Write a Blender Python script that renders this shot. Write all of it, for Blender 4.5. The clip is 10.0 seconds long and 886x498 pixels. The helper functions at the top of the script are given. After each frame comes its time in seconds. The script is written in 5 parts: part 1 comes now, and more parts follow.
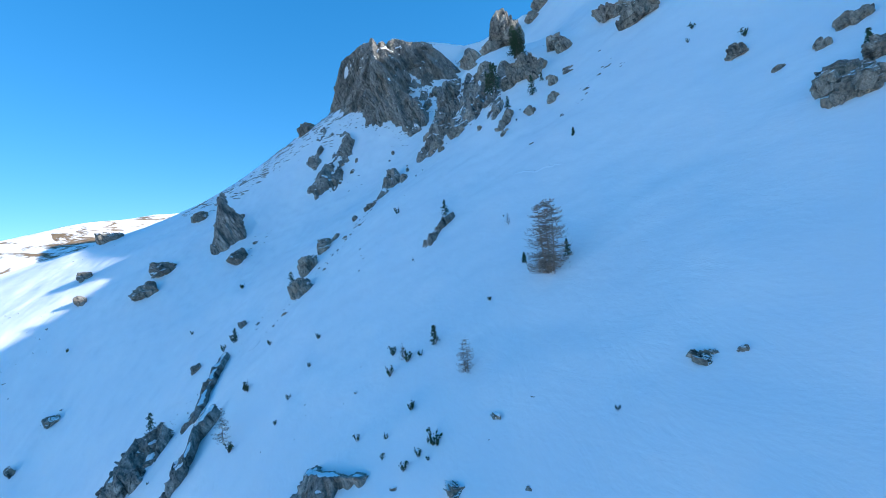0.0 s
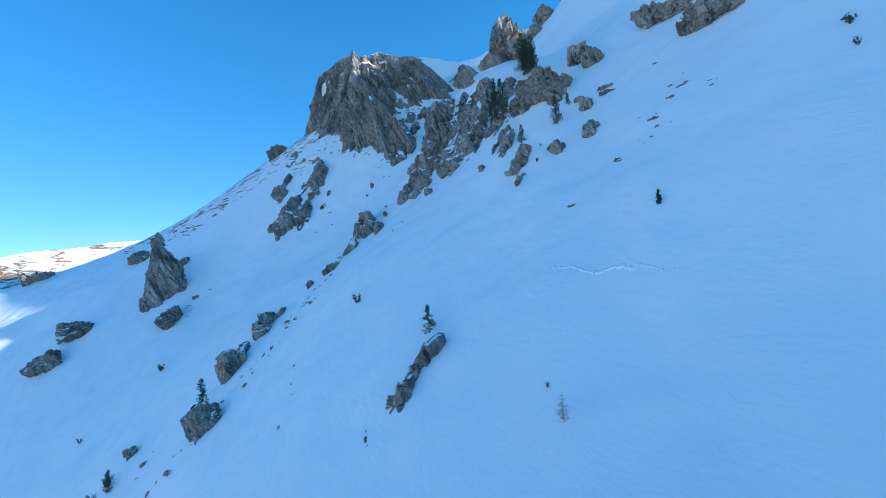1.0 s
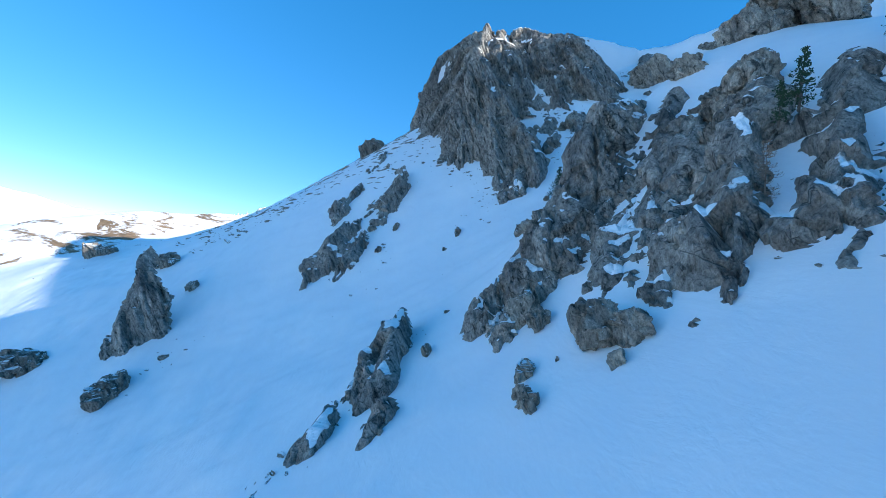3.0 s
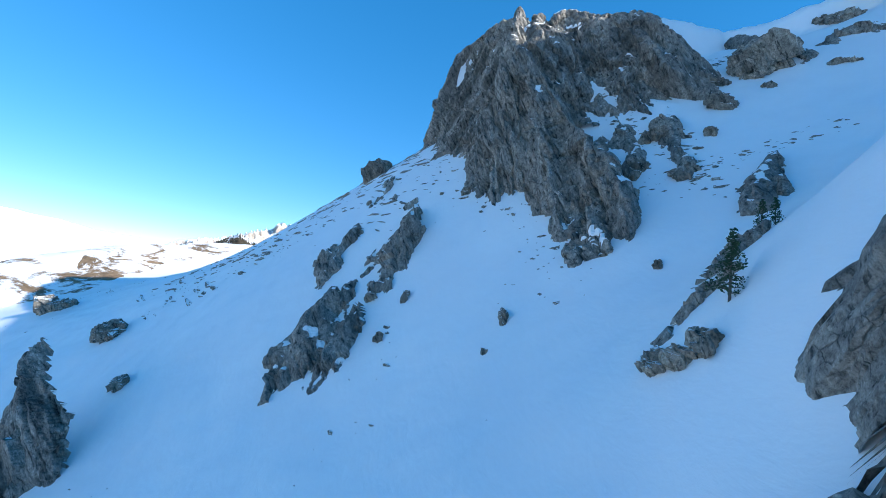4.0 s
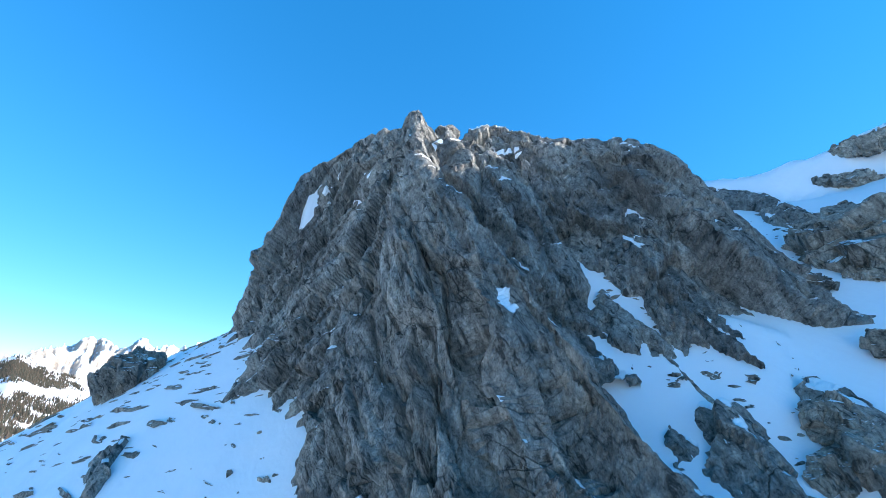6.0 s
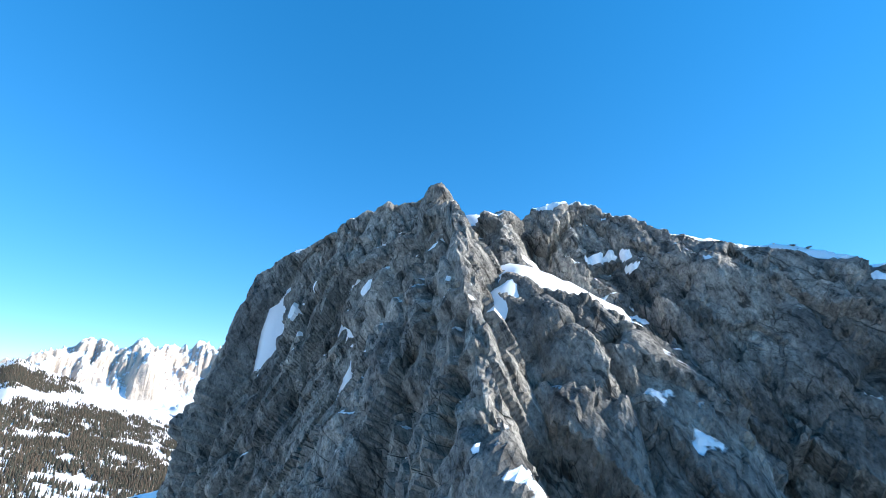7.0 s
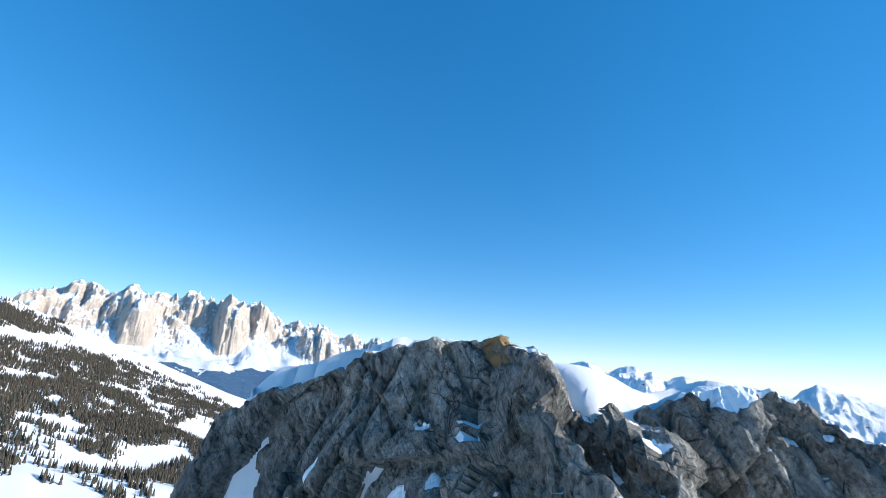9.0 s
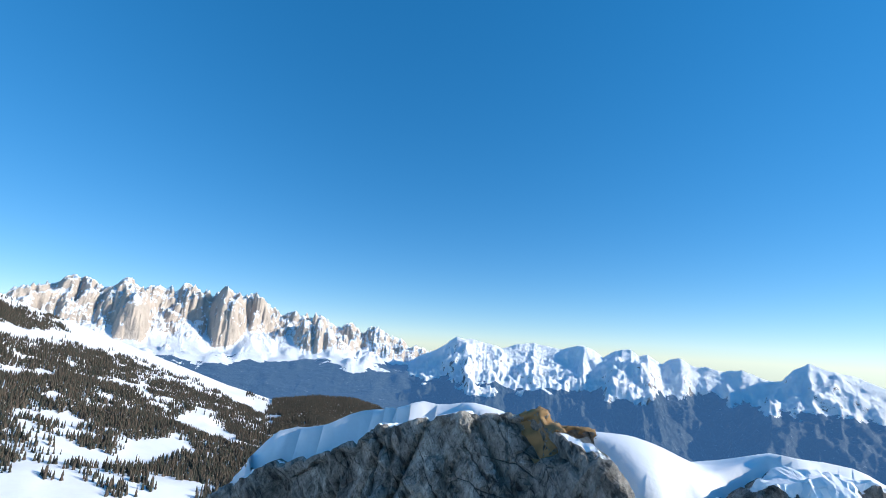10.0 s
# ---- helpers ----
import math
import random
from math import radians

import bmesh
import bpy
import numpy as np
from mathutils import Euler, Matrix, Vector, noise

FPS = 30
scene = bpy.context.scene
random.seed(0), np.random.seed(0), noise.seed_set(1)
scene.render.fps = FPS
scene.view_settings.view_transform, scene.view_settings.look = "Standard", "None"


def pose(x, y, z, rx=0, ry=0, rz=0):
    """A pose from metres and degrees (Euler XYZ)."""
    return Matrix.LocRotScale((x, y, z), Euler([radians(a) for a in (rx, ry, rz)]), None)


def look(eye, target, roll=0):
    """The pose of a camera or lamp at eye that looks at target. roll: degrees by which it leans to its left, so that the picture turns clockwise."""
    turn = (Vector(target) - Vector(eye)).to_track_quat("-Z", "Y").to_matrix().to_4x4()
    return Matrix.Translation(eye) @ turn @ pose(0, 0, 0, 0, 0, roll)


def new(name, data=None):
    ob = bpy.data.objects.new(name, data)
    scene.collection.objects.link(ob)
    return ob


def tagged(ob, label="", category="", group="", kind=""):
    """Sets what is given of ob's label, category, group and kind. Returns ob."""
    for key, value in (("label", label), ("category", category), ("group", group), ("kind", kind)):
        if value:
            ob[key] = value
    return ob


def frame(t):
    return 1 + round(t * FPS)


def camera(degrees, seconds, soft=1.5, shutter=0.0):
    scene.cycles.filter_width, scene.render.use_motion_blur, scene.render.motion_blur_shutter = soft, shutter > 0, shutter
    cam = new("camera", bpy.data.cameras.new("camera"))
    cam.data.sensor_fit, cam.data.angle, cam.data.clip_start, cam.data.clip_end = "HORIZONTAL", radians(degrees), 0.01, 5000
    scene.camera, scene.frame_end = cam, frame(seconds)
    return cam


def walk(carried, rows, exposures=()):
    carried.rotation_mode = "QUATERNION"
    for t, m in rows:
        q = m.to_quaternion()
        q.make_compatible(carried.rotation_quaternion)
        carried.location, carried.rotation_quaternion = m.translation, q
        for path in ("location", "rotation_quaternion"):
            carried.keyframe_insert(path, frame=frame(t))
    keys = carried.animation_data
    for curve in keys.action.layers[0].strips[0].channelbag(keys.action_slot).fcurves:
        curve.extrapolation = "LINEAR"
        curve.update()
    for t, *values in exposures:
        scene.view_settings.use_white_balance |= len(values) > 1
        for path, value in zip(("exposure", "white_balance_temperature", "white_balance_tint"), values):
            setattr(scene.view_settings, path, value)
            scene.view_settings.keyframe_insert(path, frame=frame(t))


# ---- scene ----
cam = camera(92.2, 10.0, soft=0.6)
PATH = [
    (0, (-0.929, 3.272, -0.463), (-0.879, 5.27, -0.398), -5.8),
    (0.5, (-0.259, 14.306, 4.361), (-0.209, 16.302, 4.464), -6.8),
    (1, (1.073, 24.943, 9.103), (1.173, 26.935, 9.242), -5.4),
    (1.5, (2.502, 35.548, 13.694), (2.585, 37.542, 13.821), -4.2),
    (2, (3.644, 46.181, 17.709), (3.567, 48.175, 17.845), -2.2),
    (2.5, (4.062, 57.077, 22.299), (3.784, 59.053, 22.445), 2.9),
    (3, (2.98, 67.937, 27.01), (2.522, 69.88, 27.133), 7.2),
    (3.2, (2.162, 71.929, 29.041), (1.649, 73.859, 29.151), 8.7),
    (4.3, (-7.608, 97.32, 38.882), (-8.1, 99.245, 39.112), 3.9),
    (4.5, (-8.914, 101.563, 40.884), (-9.294, 103.501, 41.194), 1.5),
    (5, (-11.514, 111.195, 46.86), (-11.503, 113.147, 47.298), -4.3),
    (5.5, (-12.595, 119.944, 52.82), (-12.459, 121.859, 53.38), -3.8),
    (6, (-13.751, 126.997, 59.042), (-13.689, 128.877, 59.721), 2.0),
    (6.2, (-14.241, 129.549, 61.648), (-14.206, 131.418, 62.36), 3.0),
    (7.3, (-17.941, 145.375, 81.053), (-17.867, 147.276, 81.67), 0.3),
    (7.5, (-18.727, 147.08, 83.199), (-18.637, 148.983, 83.808), 1.1),
    (8, (-19.525, 148.731, 85.567), (-19.435, 150.647, 86.136), 2.8),
    (8.5, (-20.046, 149.777, 87.002), (-19.954, 151.702, 87.534), 4.0),
    (9, (-20.663, 150.918, 88.553), (-20.563, 152.853, 89.046), 4.6),
    (9.5, (-21.235, 152.076, 90.063), (-21.12, 154.018, 90.528), 4.2),
    (10, (-21.865, 153.314, 91.753), (-21.739, 155.262, 92.191), 3.4),
]
EXPOSURES = [(0, 1.62, 6100, 10), (3.0, 1.62, 6100, 10), (4.5, 1.5, 6100, 10), (5.5, 2.02, 6100, 10), (6, 1.95, 6100, 10), (7.5, 1.6, 6100, 10), (8.5, 1.4, 6100, 10), (10, 1.08, 6100, 10)]
walk(cam, [(t, look(eye, target, roll)) for t, eye, target, roll in PATH], EXPOSURES)

# world, sun and exposure
SUN_AZ, SUN_EL = radians(100), radians(23)      # azimuth from +y towards +x
world = bpy.data.worlds.new("sky")
scene.world = world
world.use_nodes = True
wt = world.node_tree
wt.nodes.clear()
sky = wt.nodes.new("ShaderNodeTexSky")
sky.sky_type, sky.sun_disc = "NISHITA", False
sky.sun_elevation, sky.sun_rotation = SUN_EL, SUN_AZ
sky.altitude, sky.air_density, sky.dust_density, sky.ozone_density = 2300, 1.0, 0.0, 3.0
back = wt.nodes.new("ShaderNodeBackground")
back.inputs["Strength"].default_value = 0.14
wout = wt.nodes.new("ShaderNodeOutputWorld")
tone = wt.nodes.new("ShaderNodeHueSaturation")
tone.inputs["Saturation"].default_value = 1.6
even = wt.nodes.new("ShaderNodeGamma")
even.inputs["Gamma"].default_value = 0.6
wt.links.new(sky.outputs[0], even.inputs["Color"])
cool = wt.nodes.new("ShaderNodeMix")
cool.data_type, cool.blend_type = "RGBA", "MULTIPLY"
cool.inputs[0].default_value = 1.0
cool.inputs[7].default_value = (0.945, 0.985, 1.02, 1)
wt.links.new(even.outputs[0], cool.inputs[6])
wt.links.new(cool.outputs[2], tone.inputs["Color"])
wt.links.new(tone.outputs[0], back.inputs[0])
wt.links.new(back.outputs[0], wout.inputs[0])

sun = new("sun", bpy.data.lights.new("sun", "SUN"))
sun.data.energy, sun.data.angle, sun.data.color = 3.0, radians(0.53), (1.0, 0.93, 0.82)
to_sun = Vector((math.cos(SUN_EL) * math.sin(SUN_AZ), math.cos(SUN_EL) * math.cos(SUN_AZ), math.sin(SUN_EL)))
sun.matrix_world = look((300, 150, 300), Vector((300, 150, 300)) - to_sun)


# ---------------------------------------------------------------- noise
def hashed(ix, iy, iz, seed):
    h = (ix.astype(np.uint32) * np.uint32(374761393) + iy.astype(np.uint32) * np.uint32(668265263)
         + iz.astype(np.uint32) * np.uint32(2147483647) + np.uint32((seed * 974634777 + 1013904223) & 0xFFFFFFFF))
    h = (h ^ (h >> np.uint32(13))) * np.uint32(1274126177)
    h = (h ^ (h >> np.uint32(16))) * np.uint32(2246822519)
    h = h ^ (h >> np.uint32(15))
    return h.astype(np.float64) / 4294967296.0


def vnoise(p, seed=0):
    """Smooth noise from -1 to 1 at points p (n, 3)."""
    f = np.floor(p)
    i = f.astype(np.int64)
    w = p - f
    w = w * w * w * (w * (w * 6 - 15) + 10)
    out = 0.0
    for a in (0, 1):
        for b in (0, 1):
            for c in (0, 1):
                g = (w[:, 0] if a else 1 - w[:, 0]) * (w[:, 1] if b else 1 - w[:, 1]) * (w[:, 2] if c else 1 - w[:, 2])
                out = out + g * hashed(i[:, 0] + a, i[:, 1] + b, i[:, 2] + c, seed)
    return out * 2 - 1


def fbm(p, octaves=4, seed=0, gain=0.5):
    out, amp, q = 0.0, 1.0, np.array(p, float)
    for k in range(octaves):
        out = out + amp * vnoise(q, seed + 7 * k)
        q, amp = q * 2.03 + 11.3, amp * gain
    return out


def cells(p, seed=0):
    """Nearest and second distance, the nearest cell's offset from p and four random numbers of that cell."""
    f = np.floor(p).astype(np.int64)
    n = len(p)
    d1, d2 = np.full(n, 9.0), np.full(n, 9.0)
    off, key = np.zeros((n, 3)), np.zeros((n, 3), np.int64)
    for a in (-1, 0, 1):
        for b in (-1, 0, 1):
            for c in (-1, 0, 1):
                q = f + (a, b, c)
                centre = q + np.stack([hashed(q[:, 0], q[:, 1], q[:, 2], seed + s) for s in (1, 2, 3)], 1)
                v = p - centre
                d = np.sqrt((v * v).sum(1))
                near = d < d1
                d2 = np.where(near, d1, np.minimum(d2, d))
                d1 = np.where(near, d, d1)
                off[near], key[near] = v[near], q[near]
    rnd = np.stack([hashed(key[:, 0], key[:, 1], key[:, 2], seed + s) for s in (4, 5, 6, 7)], 1)
    return d1, d2, off, rnd


def fractured(p, size, seed, stretch=(1.15, 1.15, 0.46), lean=0.45, grain=0.0):
    """A height for points of a rock face: tilted joint slabs of about the size given, with open cracks between them no finer than the grain."""
    q = np.array(p, float) / size
    q = q + 0.07 * np.stack([vnoise(q * 1.3 + 5, seed + 31), vnoise(q * 1.3 + 9, seed + 32), vnoise(q * 1.3, seed + 33)], 1)
    q[:, 0] += lean * q[:, 2]
    q = q * np.array(stretch)
    d1, d2, off, rnd = cells(q, seed)
    tilt = (off * (rnd[:, :3] * 2 - 1)).sum(1) * 1.3
    width = max(0.06, 2.0 * grain / size)
    depth = 0.16 if width < 0.2 else 0.16 * max(0.0, 1 - (width - 0.2) / 0.25)
    crack = np.clip((d2 - d1) / width, 0, 1)
    return (rnd[:, 3] - 0.5) * 1.0 + tilt - (1 - crack) * depth


# ---------------------------------------------------------------- lie of the land
STEP, WEST, SOUTH = 30.0, -140.0, -20.0
RELIEF = [[-91.1, -85.3, -75.9, -60.7, -41.2, -23.0, -3.4, 18.3],
          [-77.3, -73.4, -65.6, -49.3, -24.9, -6.6, 10.7, 32.5],
          [-62.4, -60.9, -56.3, -41.8, -16.0, -0.6, 21.8, 46.9],
          [-44.5, -43.9, -40.4, -25.6, 4.3, 18.3, 40.3, 66.0],
          [-23.4, -20.1, -13.3, -3.9, 10.8, 30.7, 56.4, 71.0],
          [-1.5, 3.8, 12.5, 16.8, 23.0, 40.6, 59.6, 111.0],
          [15.4, 20.0, 28.3, 44.2, 65.9, 73.4, 76.3, 117.0],
          [24.3, 30.3, 43.3, 67.5, 86.9, 100.0, 103.9, 126.0],
          [29.4, 39.6, 57.1, 80.0, 96.3, 109.1, 120.1, 135.1]]
net = np.array(RELIEF)
net = np.vstack([2 * net[:1] - net[1:2], net, 2 * net[-1:] - net[-2:-1]])
net = np.hstack([2 * net[:, :1] - net[:, 1:2], net, 2 * net[:, -1:] - net[:, -2:-1]])


def spline(u):
    return ((1 - u) ** 3 / 6, (3 * u**3 - 6 * u**2 + 4) / 6, (-3 * u**3 + 3 * u**2 + 3 * u + 1) / 6, u**3 / 6)


def relief(x, y):
    fx = np.clip((x - WEST) / STEP, 0, len(RELIEF[0]) - 1 - 1e-6)
    fy = np.clip((y - SOUTH) / STEP, 0, len(RELIEF) - 1 - 1e-6)
    i, j = fx.astype(int), fy.astype(int)
    bx, by = spline(fx - i), spline(fy - j)
    z = 0.0
    for b in range(4):
        for a in range(4):
            z = z + by[b] * bx[a] * net[j + b, i + a]
    return z


def soft_plus(d, w):
    return 0.5 * (d + np.sqrt(d * d + w * w))


def ridge_height(x, y, line, soft=0.0):
    """Height under a ridge line of (x, y, z, fall to its left, fall to its right)."""
    best, near = np.full(len(x), -1e3), np.full(len(x), 1e9)
    for k, (a, b) in enumerate(zip(line[:-1], line[1:])):
        ax, ay, az, al, ar = a
        bx, by, bz, bl, br = b
        dx, dy = bx - ax, by - ay
        free = ((x - ax) * dx + (y - ay) * dy) / (dx * dx + dy * dy)
        t = np.clip(free, 0, 1)
        px, py = x - ax - t * dx, y - ay - t * dy
        d = np.hypot(px, py)
        left = dx * py - dy * px > 0
        fall = np.where(left, al + (bl - al) * t, ar + (br - ar) * t)
        if k == 0:
            fall = np.where(free < 0, np.maximum(fall, 1.5), fall)
        if k == len(line) - 2:
            fall = np.where(free > 1, np.maximum(fall, 2.0), fall)
        h = az + (bz - az) * t - fall * (np.sqrt(d * d + soft * soft) - soft if soft else np.maximum(d - 0.4, 0))
        closer = d < near - 1e-6
        best, near = np.where(closer, h, best), np.where(closer, d, near)
    return best


CREST = [(-52, 196, 58, 0.5, 1.3), (-40, 186, 67.2, 0.5, 1.3), (-36, 183, 73.6, 0.5, 1.3), (-32.4, 179.0, 81.4, 0.5, 1.3),
         (-27.4, 175.6, 87.2, 0.45, 1.0), (-24.5, 174.0, 88.5, 0.45, 1.0), (-21.2, 172.3, 89.9, 0.4, 0.9), (-19, 171.6, 89.5, 0.4, 0.9), (-17, 171.3, 89.1, 0.4, 0.9), (-13, 170.6, 88.7, 0.4, 0.9),
         (-10.5, 169.6, 87.9, 0.4, 0.9), (-8, 168.9, 88.6, 0.4, 1.0), (-5.5, 168.7, 88.1, 0.45, 1.2), (-3, 167.6, 86.5, 0.5, 1.2), (0, 166, 85.1, 0.6, 1.2),
         (7, 165.5, 84.4, 0.7, 1.2), (14, 170, 85.4, 0.7, 1.2), (20, 175, 86.8, 0.8, 1.2), (28, 173, 87.2, 0.8, 1.2), (46, 170, 95, 0.8, 1.2)]
BENCH = [(-13.5, 165.0, 84.2, 0.5, 0.9), (-13.0, 162.6, 82.9, 0.5, 0.9), (-12.2, 160.6, 82.0, 0.4, 1.0), (-10.6, 159.7, 80.9, 0.4, 2.0), (-8.6, 159.6, 79.8, 0.4, 3.0)]
CHUTE = [(-11.1, 169.2, 87.6, 3, 3), (-11.5, 166.8, 86.2, 4, 4), (-11.9, 164.6, 84.7, 4, 4), (-11.2, 162.4, 82.5, 4, 4), (-9.8, 161.0, 80.2, 2.0, 3.0)]
COULOIR = [(-2.2, 159.0, 70.4, 0.5, 1.7), (2.4, 156, 66.4, 0.6, 1.5), (8, 153, 63.6, 0.6, 1.2)]
BRINK = (-60, -15, -13.5, -11, -9.5, 30)           # how far the crest snow reaches forward
REACH = (0.5, 0.5, 2.0, 1.8, 0.5, 0.5)


CREST_X = (-400, -140, -100, -52, -42, -25, -17, -5, 7, 15, 22, 30, 46, 60, 140)
CREST_Y = (300, 236, 219, 196, 191, 180, 171, 171, 170, 174, 176, 173, 171, 174, 190)


def land(x, y):
    """Height of the snow-covered ground."""
    x, y = np.atleast_1d(np.asarray(x, float)), np.atleast_1d(np.asarray(y, float))
    beyond = soft_plus(y - np.interp(x, CREST_X, CREST_Y), 5.0)
    ye = y - beyond
    z = relief(x, ye) - (0.85 + 0.9 * np.clip(x / 25, 0, 1)) * beyond
    right = soft_plus(x - 70, 4)
    z = z + 0.2 * right - 1.0 * soft_plus(x - 98, 8)
    left = soft_plus(-140 - x, 6)
    z = z - 0.30 * left + 0.10 * soft_plus(-200 - x, 20)
    z = z - 0.55 * soft_plus(-20 - ye, 4)
    for mx, my, mr, mh in ((12, 113, 7.5, 8.0), (19.5, 98, 7.0, 4.5), (22, 114, 8.0, 6.0), (9.0, 105, 4.5, 2.0), (14, 78, 4.4, 1.8), (19.5, 83.5, 3.0, 2.2)):
        z = z + mh * np.exp(-((x - mx) ** 2 + (y - my) ** 2) / (2 * mr * mr))
    # the snow that lies on the back of the crags
    near = (np.abs(x + 12) < 60) & (np.abs(y - 180) < 70)
    if near.any():
        cap = ridge_height(x[near], y[near], CREST, 1.3) + 0.35 * vnoise(np.stack([x[near] / 2.6, y[near] / 2.6, 0 * x[near]], 1), 44)
        ahead = np.interp(x[near], [c[0] for c in CREST], [c[1] for c in CREST]) - y[near]
        lobes = np.stack([x[near], 0 * x[near], 0 * x[near]], 1)
        ahead = ahead + (1.0 * vnoise(lobes / 1.7, 46) + 0.35 * vnoise(lobes / 0.6, 47)) * np.interp(x[near], (-10, -5), (1, 0))
        cap = cap - np.interp(x[near], (-16, -14.6, -11, -10, -5), (9.0, 1.15, 1.15, 5.0, 2.3)) * np.maximum(0, ahead - np.interp(x[near], BRINK, REACH))
        z[near] = np.maximum(z[near], cap)
        chute = (x > -16) & (x < 14) & (y > 148) & (y < 170)
        for line in (BENCH, CHUTE, COULOIR):
            steep = 0 if line is COULOIR else 4.0 * np.maximum(0, 158.5 - y[chute])
            z[chute] = np.maximum(z[chute], ridge_height(x[chute], y[chute], line, 0.8) - steep + 0.15 * vnoise(np.stack([x[chute] / 2.2, y[chute] / 2.2, 0 * x[chute]], 1), 45))
    hill = shoulder(x, y)
    k = 6.0
    top = np.maximum(z, hill)
    z = top + k * 0.25 * np.clip(1 - np.abs(z - hill) / k, 0, 1) ** 2
    # down to the valley floor far away
    far = np.hypot(x + 20, y - 100)
    return np.where(far > 330, np.maximum(z, -420), z)


def shoulder(x, y):
    """The sunlit shoulder beyond the slope."""
    u = ((x + 182) * 0.75 + (y - 236) * 0.66)
    v = (-(x + 182) * 0.66 + (y - 236) * 0.75)
    return 39 + 0.16 * u - 0.42 * np.sqrt(v * v + 90) + 4 - 0.0022 * np.clip(u, -400, 0) ** 2 - 0.5 * soft_plus(u - 45, 10)


def waves(x, y):
    """Drifts and wind-worn hollows of the snow."""
    p = np.stack([x, y, np.zeros_like(x)], 1)
    r = np.stack([(x * 0.55 - y * 0.83) / 9, (x * 0.83 + y * 0.55) / 42, np.zeros_like(x)], 1)
    return 0.75 * vnoise(p / 24, 3) + 0.55 * vnoise(r, 5) + 0.22 * fbm(p / 6, 3, 8) + 0.05 * fbm(p / 1.5, 2, 9)


def ground_at(x, y):
    x, y = np.atleast_1d(np.asarray(x, float)), np.atleast_1d(np.asarray(y, float))
    return land(x, y) + waves(x, y)


# ---------------------------------------------------------------- mesh helpers
def mesh_from(name, verts, faces, smooth=True):
    me = bpy.data.meshes.new(name)
    verts, faces = np.asarray(verts, np.float32), np.asarray(faces, np.int32)
    me.vertices.add(len(verts))
    me.vertices.foreach_set("co", verts.ravel())
    k = faces.shape[1]
    me.loops.add(faces.size)
    me.loops.foreach_set("vertex_index", faces.ravel())
    me.polygons.add(len(faces))
    me.polygons.foreach_set("loop_start", np.arange(0, faces.size, k, dtype=np.int32))
    me.polygons.foreach_set("use_smooth", np.full(len(faces), smooth))
    me.update(calc_edges=True)
    return me


def grid_faces(nu, nv, keep=None):
    a = (np.arange(nv - 1)[:, None] * nu + np.arange(nu - 1)[None]).ravel()
    f = np.stack([a, a + 1, a + nu + 1, a + nu], 1)
    return f if keep is None else f[keep[f].any(1)]


def packed(verts, faces):
    used = np.unique(faces)
    again = np.full(len(verts), -1)
    again[used] = np.arange(len(used))
    return verts[used], again[faces]


def piece(name, me, material, parent=None, label=""):
    ob = new(name, me)
    me.materials.clear()
    me.materials.append(material)
    ob.parent = parent
    return tagged(ob, label)


# ---------------------------------------------------------------- materials
def shader(name, rough=0.8):
    m = bpy.data.materials.new(name)
    m.use_nodes = True
    b = m.node_tree.nodes["Principled BSDF"]
    b.inputs["Roughness"].default_value = rough
    return m, m.node_tree, b


def node(nt, kind, **sets):
    n = nt.nodes.new(kind)
    for k, v in sets.items():
        n.inputs[k.replace("_", " ")].default_value = v
    return n


def noise_node(nt, scale, detail=4.0, rough=0.55, vec=None, distortion=0.0):
    n = node(nt, "ShaderNodeTexNoise", Scale=scale, Detail=detail, Roughness=rough, Distortion=distortion)
    nt.links.new((vec or coords(nt)), n.inputs["Vector"])
    return n.outputs["Fac"]


def coords(nt, scale=(1, 1, 1)):
    """Places in the world, in metres."""
    g = nt.nodes.new("ShaderNodeNewGeometry")
    if scale == (1, 1, 1):
        return g.outputs["Position"]
    m = nt.nodes.new("ShaderNodeMapping")
    m.inputs["Scale"].default_value = scale
    nt.links.new(g.outputs["Position"], m.inputs["Vector"])
    return m.outputs["Vector"]


def ramp(nt, fac, stops):
    r = nt.nodes.new("ShaderNodeValToRGB")
    while len(r.color_ramp.elements) < len(stops):
        r.color_ramp.elements.new(0.5)
    for e, (at, c) in zip(r.color_ramp.elements, stops):
        e.position = at
        e.color = (*c, 1) if len(c) == 3 else c
    nt.links.new(fac, r.inputs["Fac"])
    return r.outputs["Color"]


def grey(v):
    return (v, v, v)


def mix(nt, fac, a, b, mode="MIX"):
    n = nt.nodes.new("ShaderNodeMix")
    n.data_type, n.blend_type = "RGBA", mode
    for value, at in ((fac, 0), (a, 6), (b, 7)):
        if isinstance(value, (int, float)):
            n.inputs[at].default_value = value
        elif isinstance(value, tuple):
            n.inputs[at].default_value = (*value, 1)
        else:
            nt.links.new(value, n.inputs[at])
    return n.outputs[2]


def calc(nt, op, a, b=0.0, c=0.0):
    n = nt.nodes.new("ShaderNodeMath")
    n.operation = op
    for k, value in enumerate((a, b, c)):
        if isinstance(value, (int, float)):
            n.inputs[k].default_value = value
        else:
            nt.links.new(value, n.inputs[k])
    return n.outputs[0]


def bump(nt, bsdf, height, strength, distance):
    b = node(nt, "ShaderNodeBump", Strength=strength, Distance=distance)
    nt.links.new(height, b.inputs["Height"])
    nt.links.new(b.outputs["Normal"], bsdf.inputs["Normal"])


def upward(nt):
    g = nt.nodes.new("ShaderNodeNewGeometry")
    s = nt.nodes.new("ShaderNodeSeparateXYZ")
    nt.links.new(g.outputs["Normal"], s.inputs[0])
    return s.outputs["Z"]


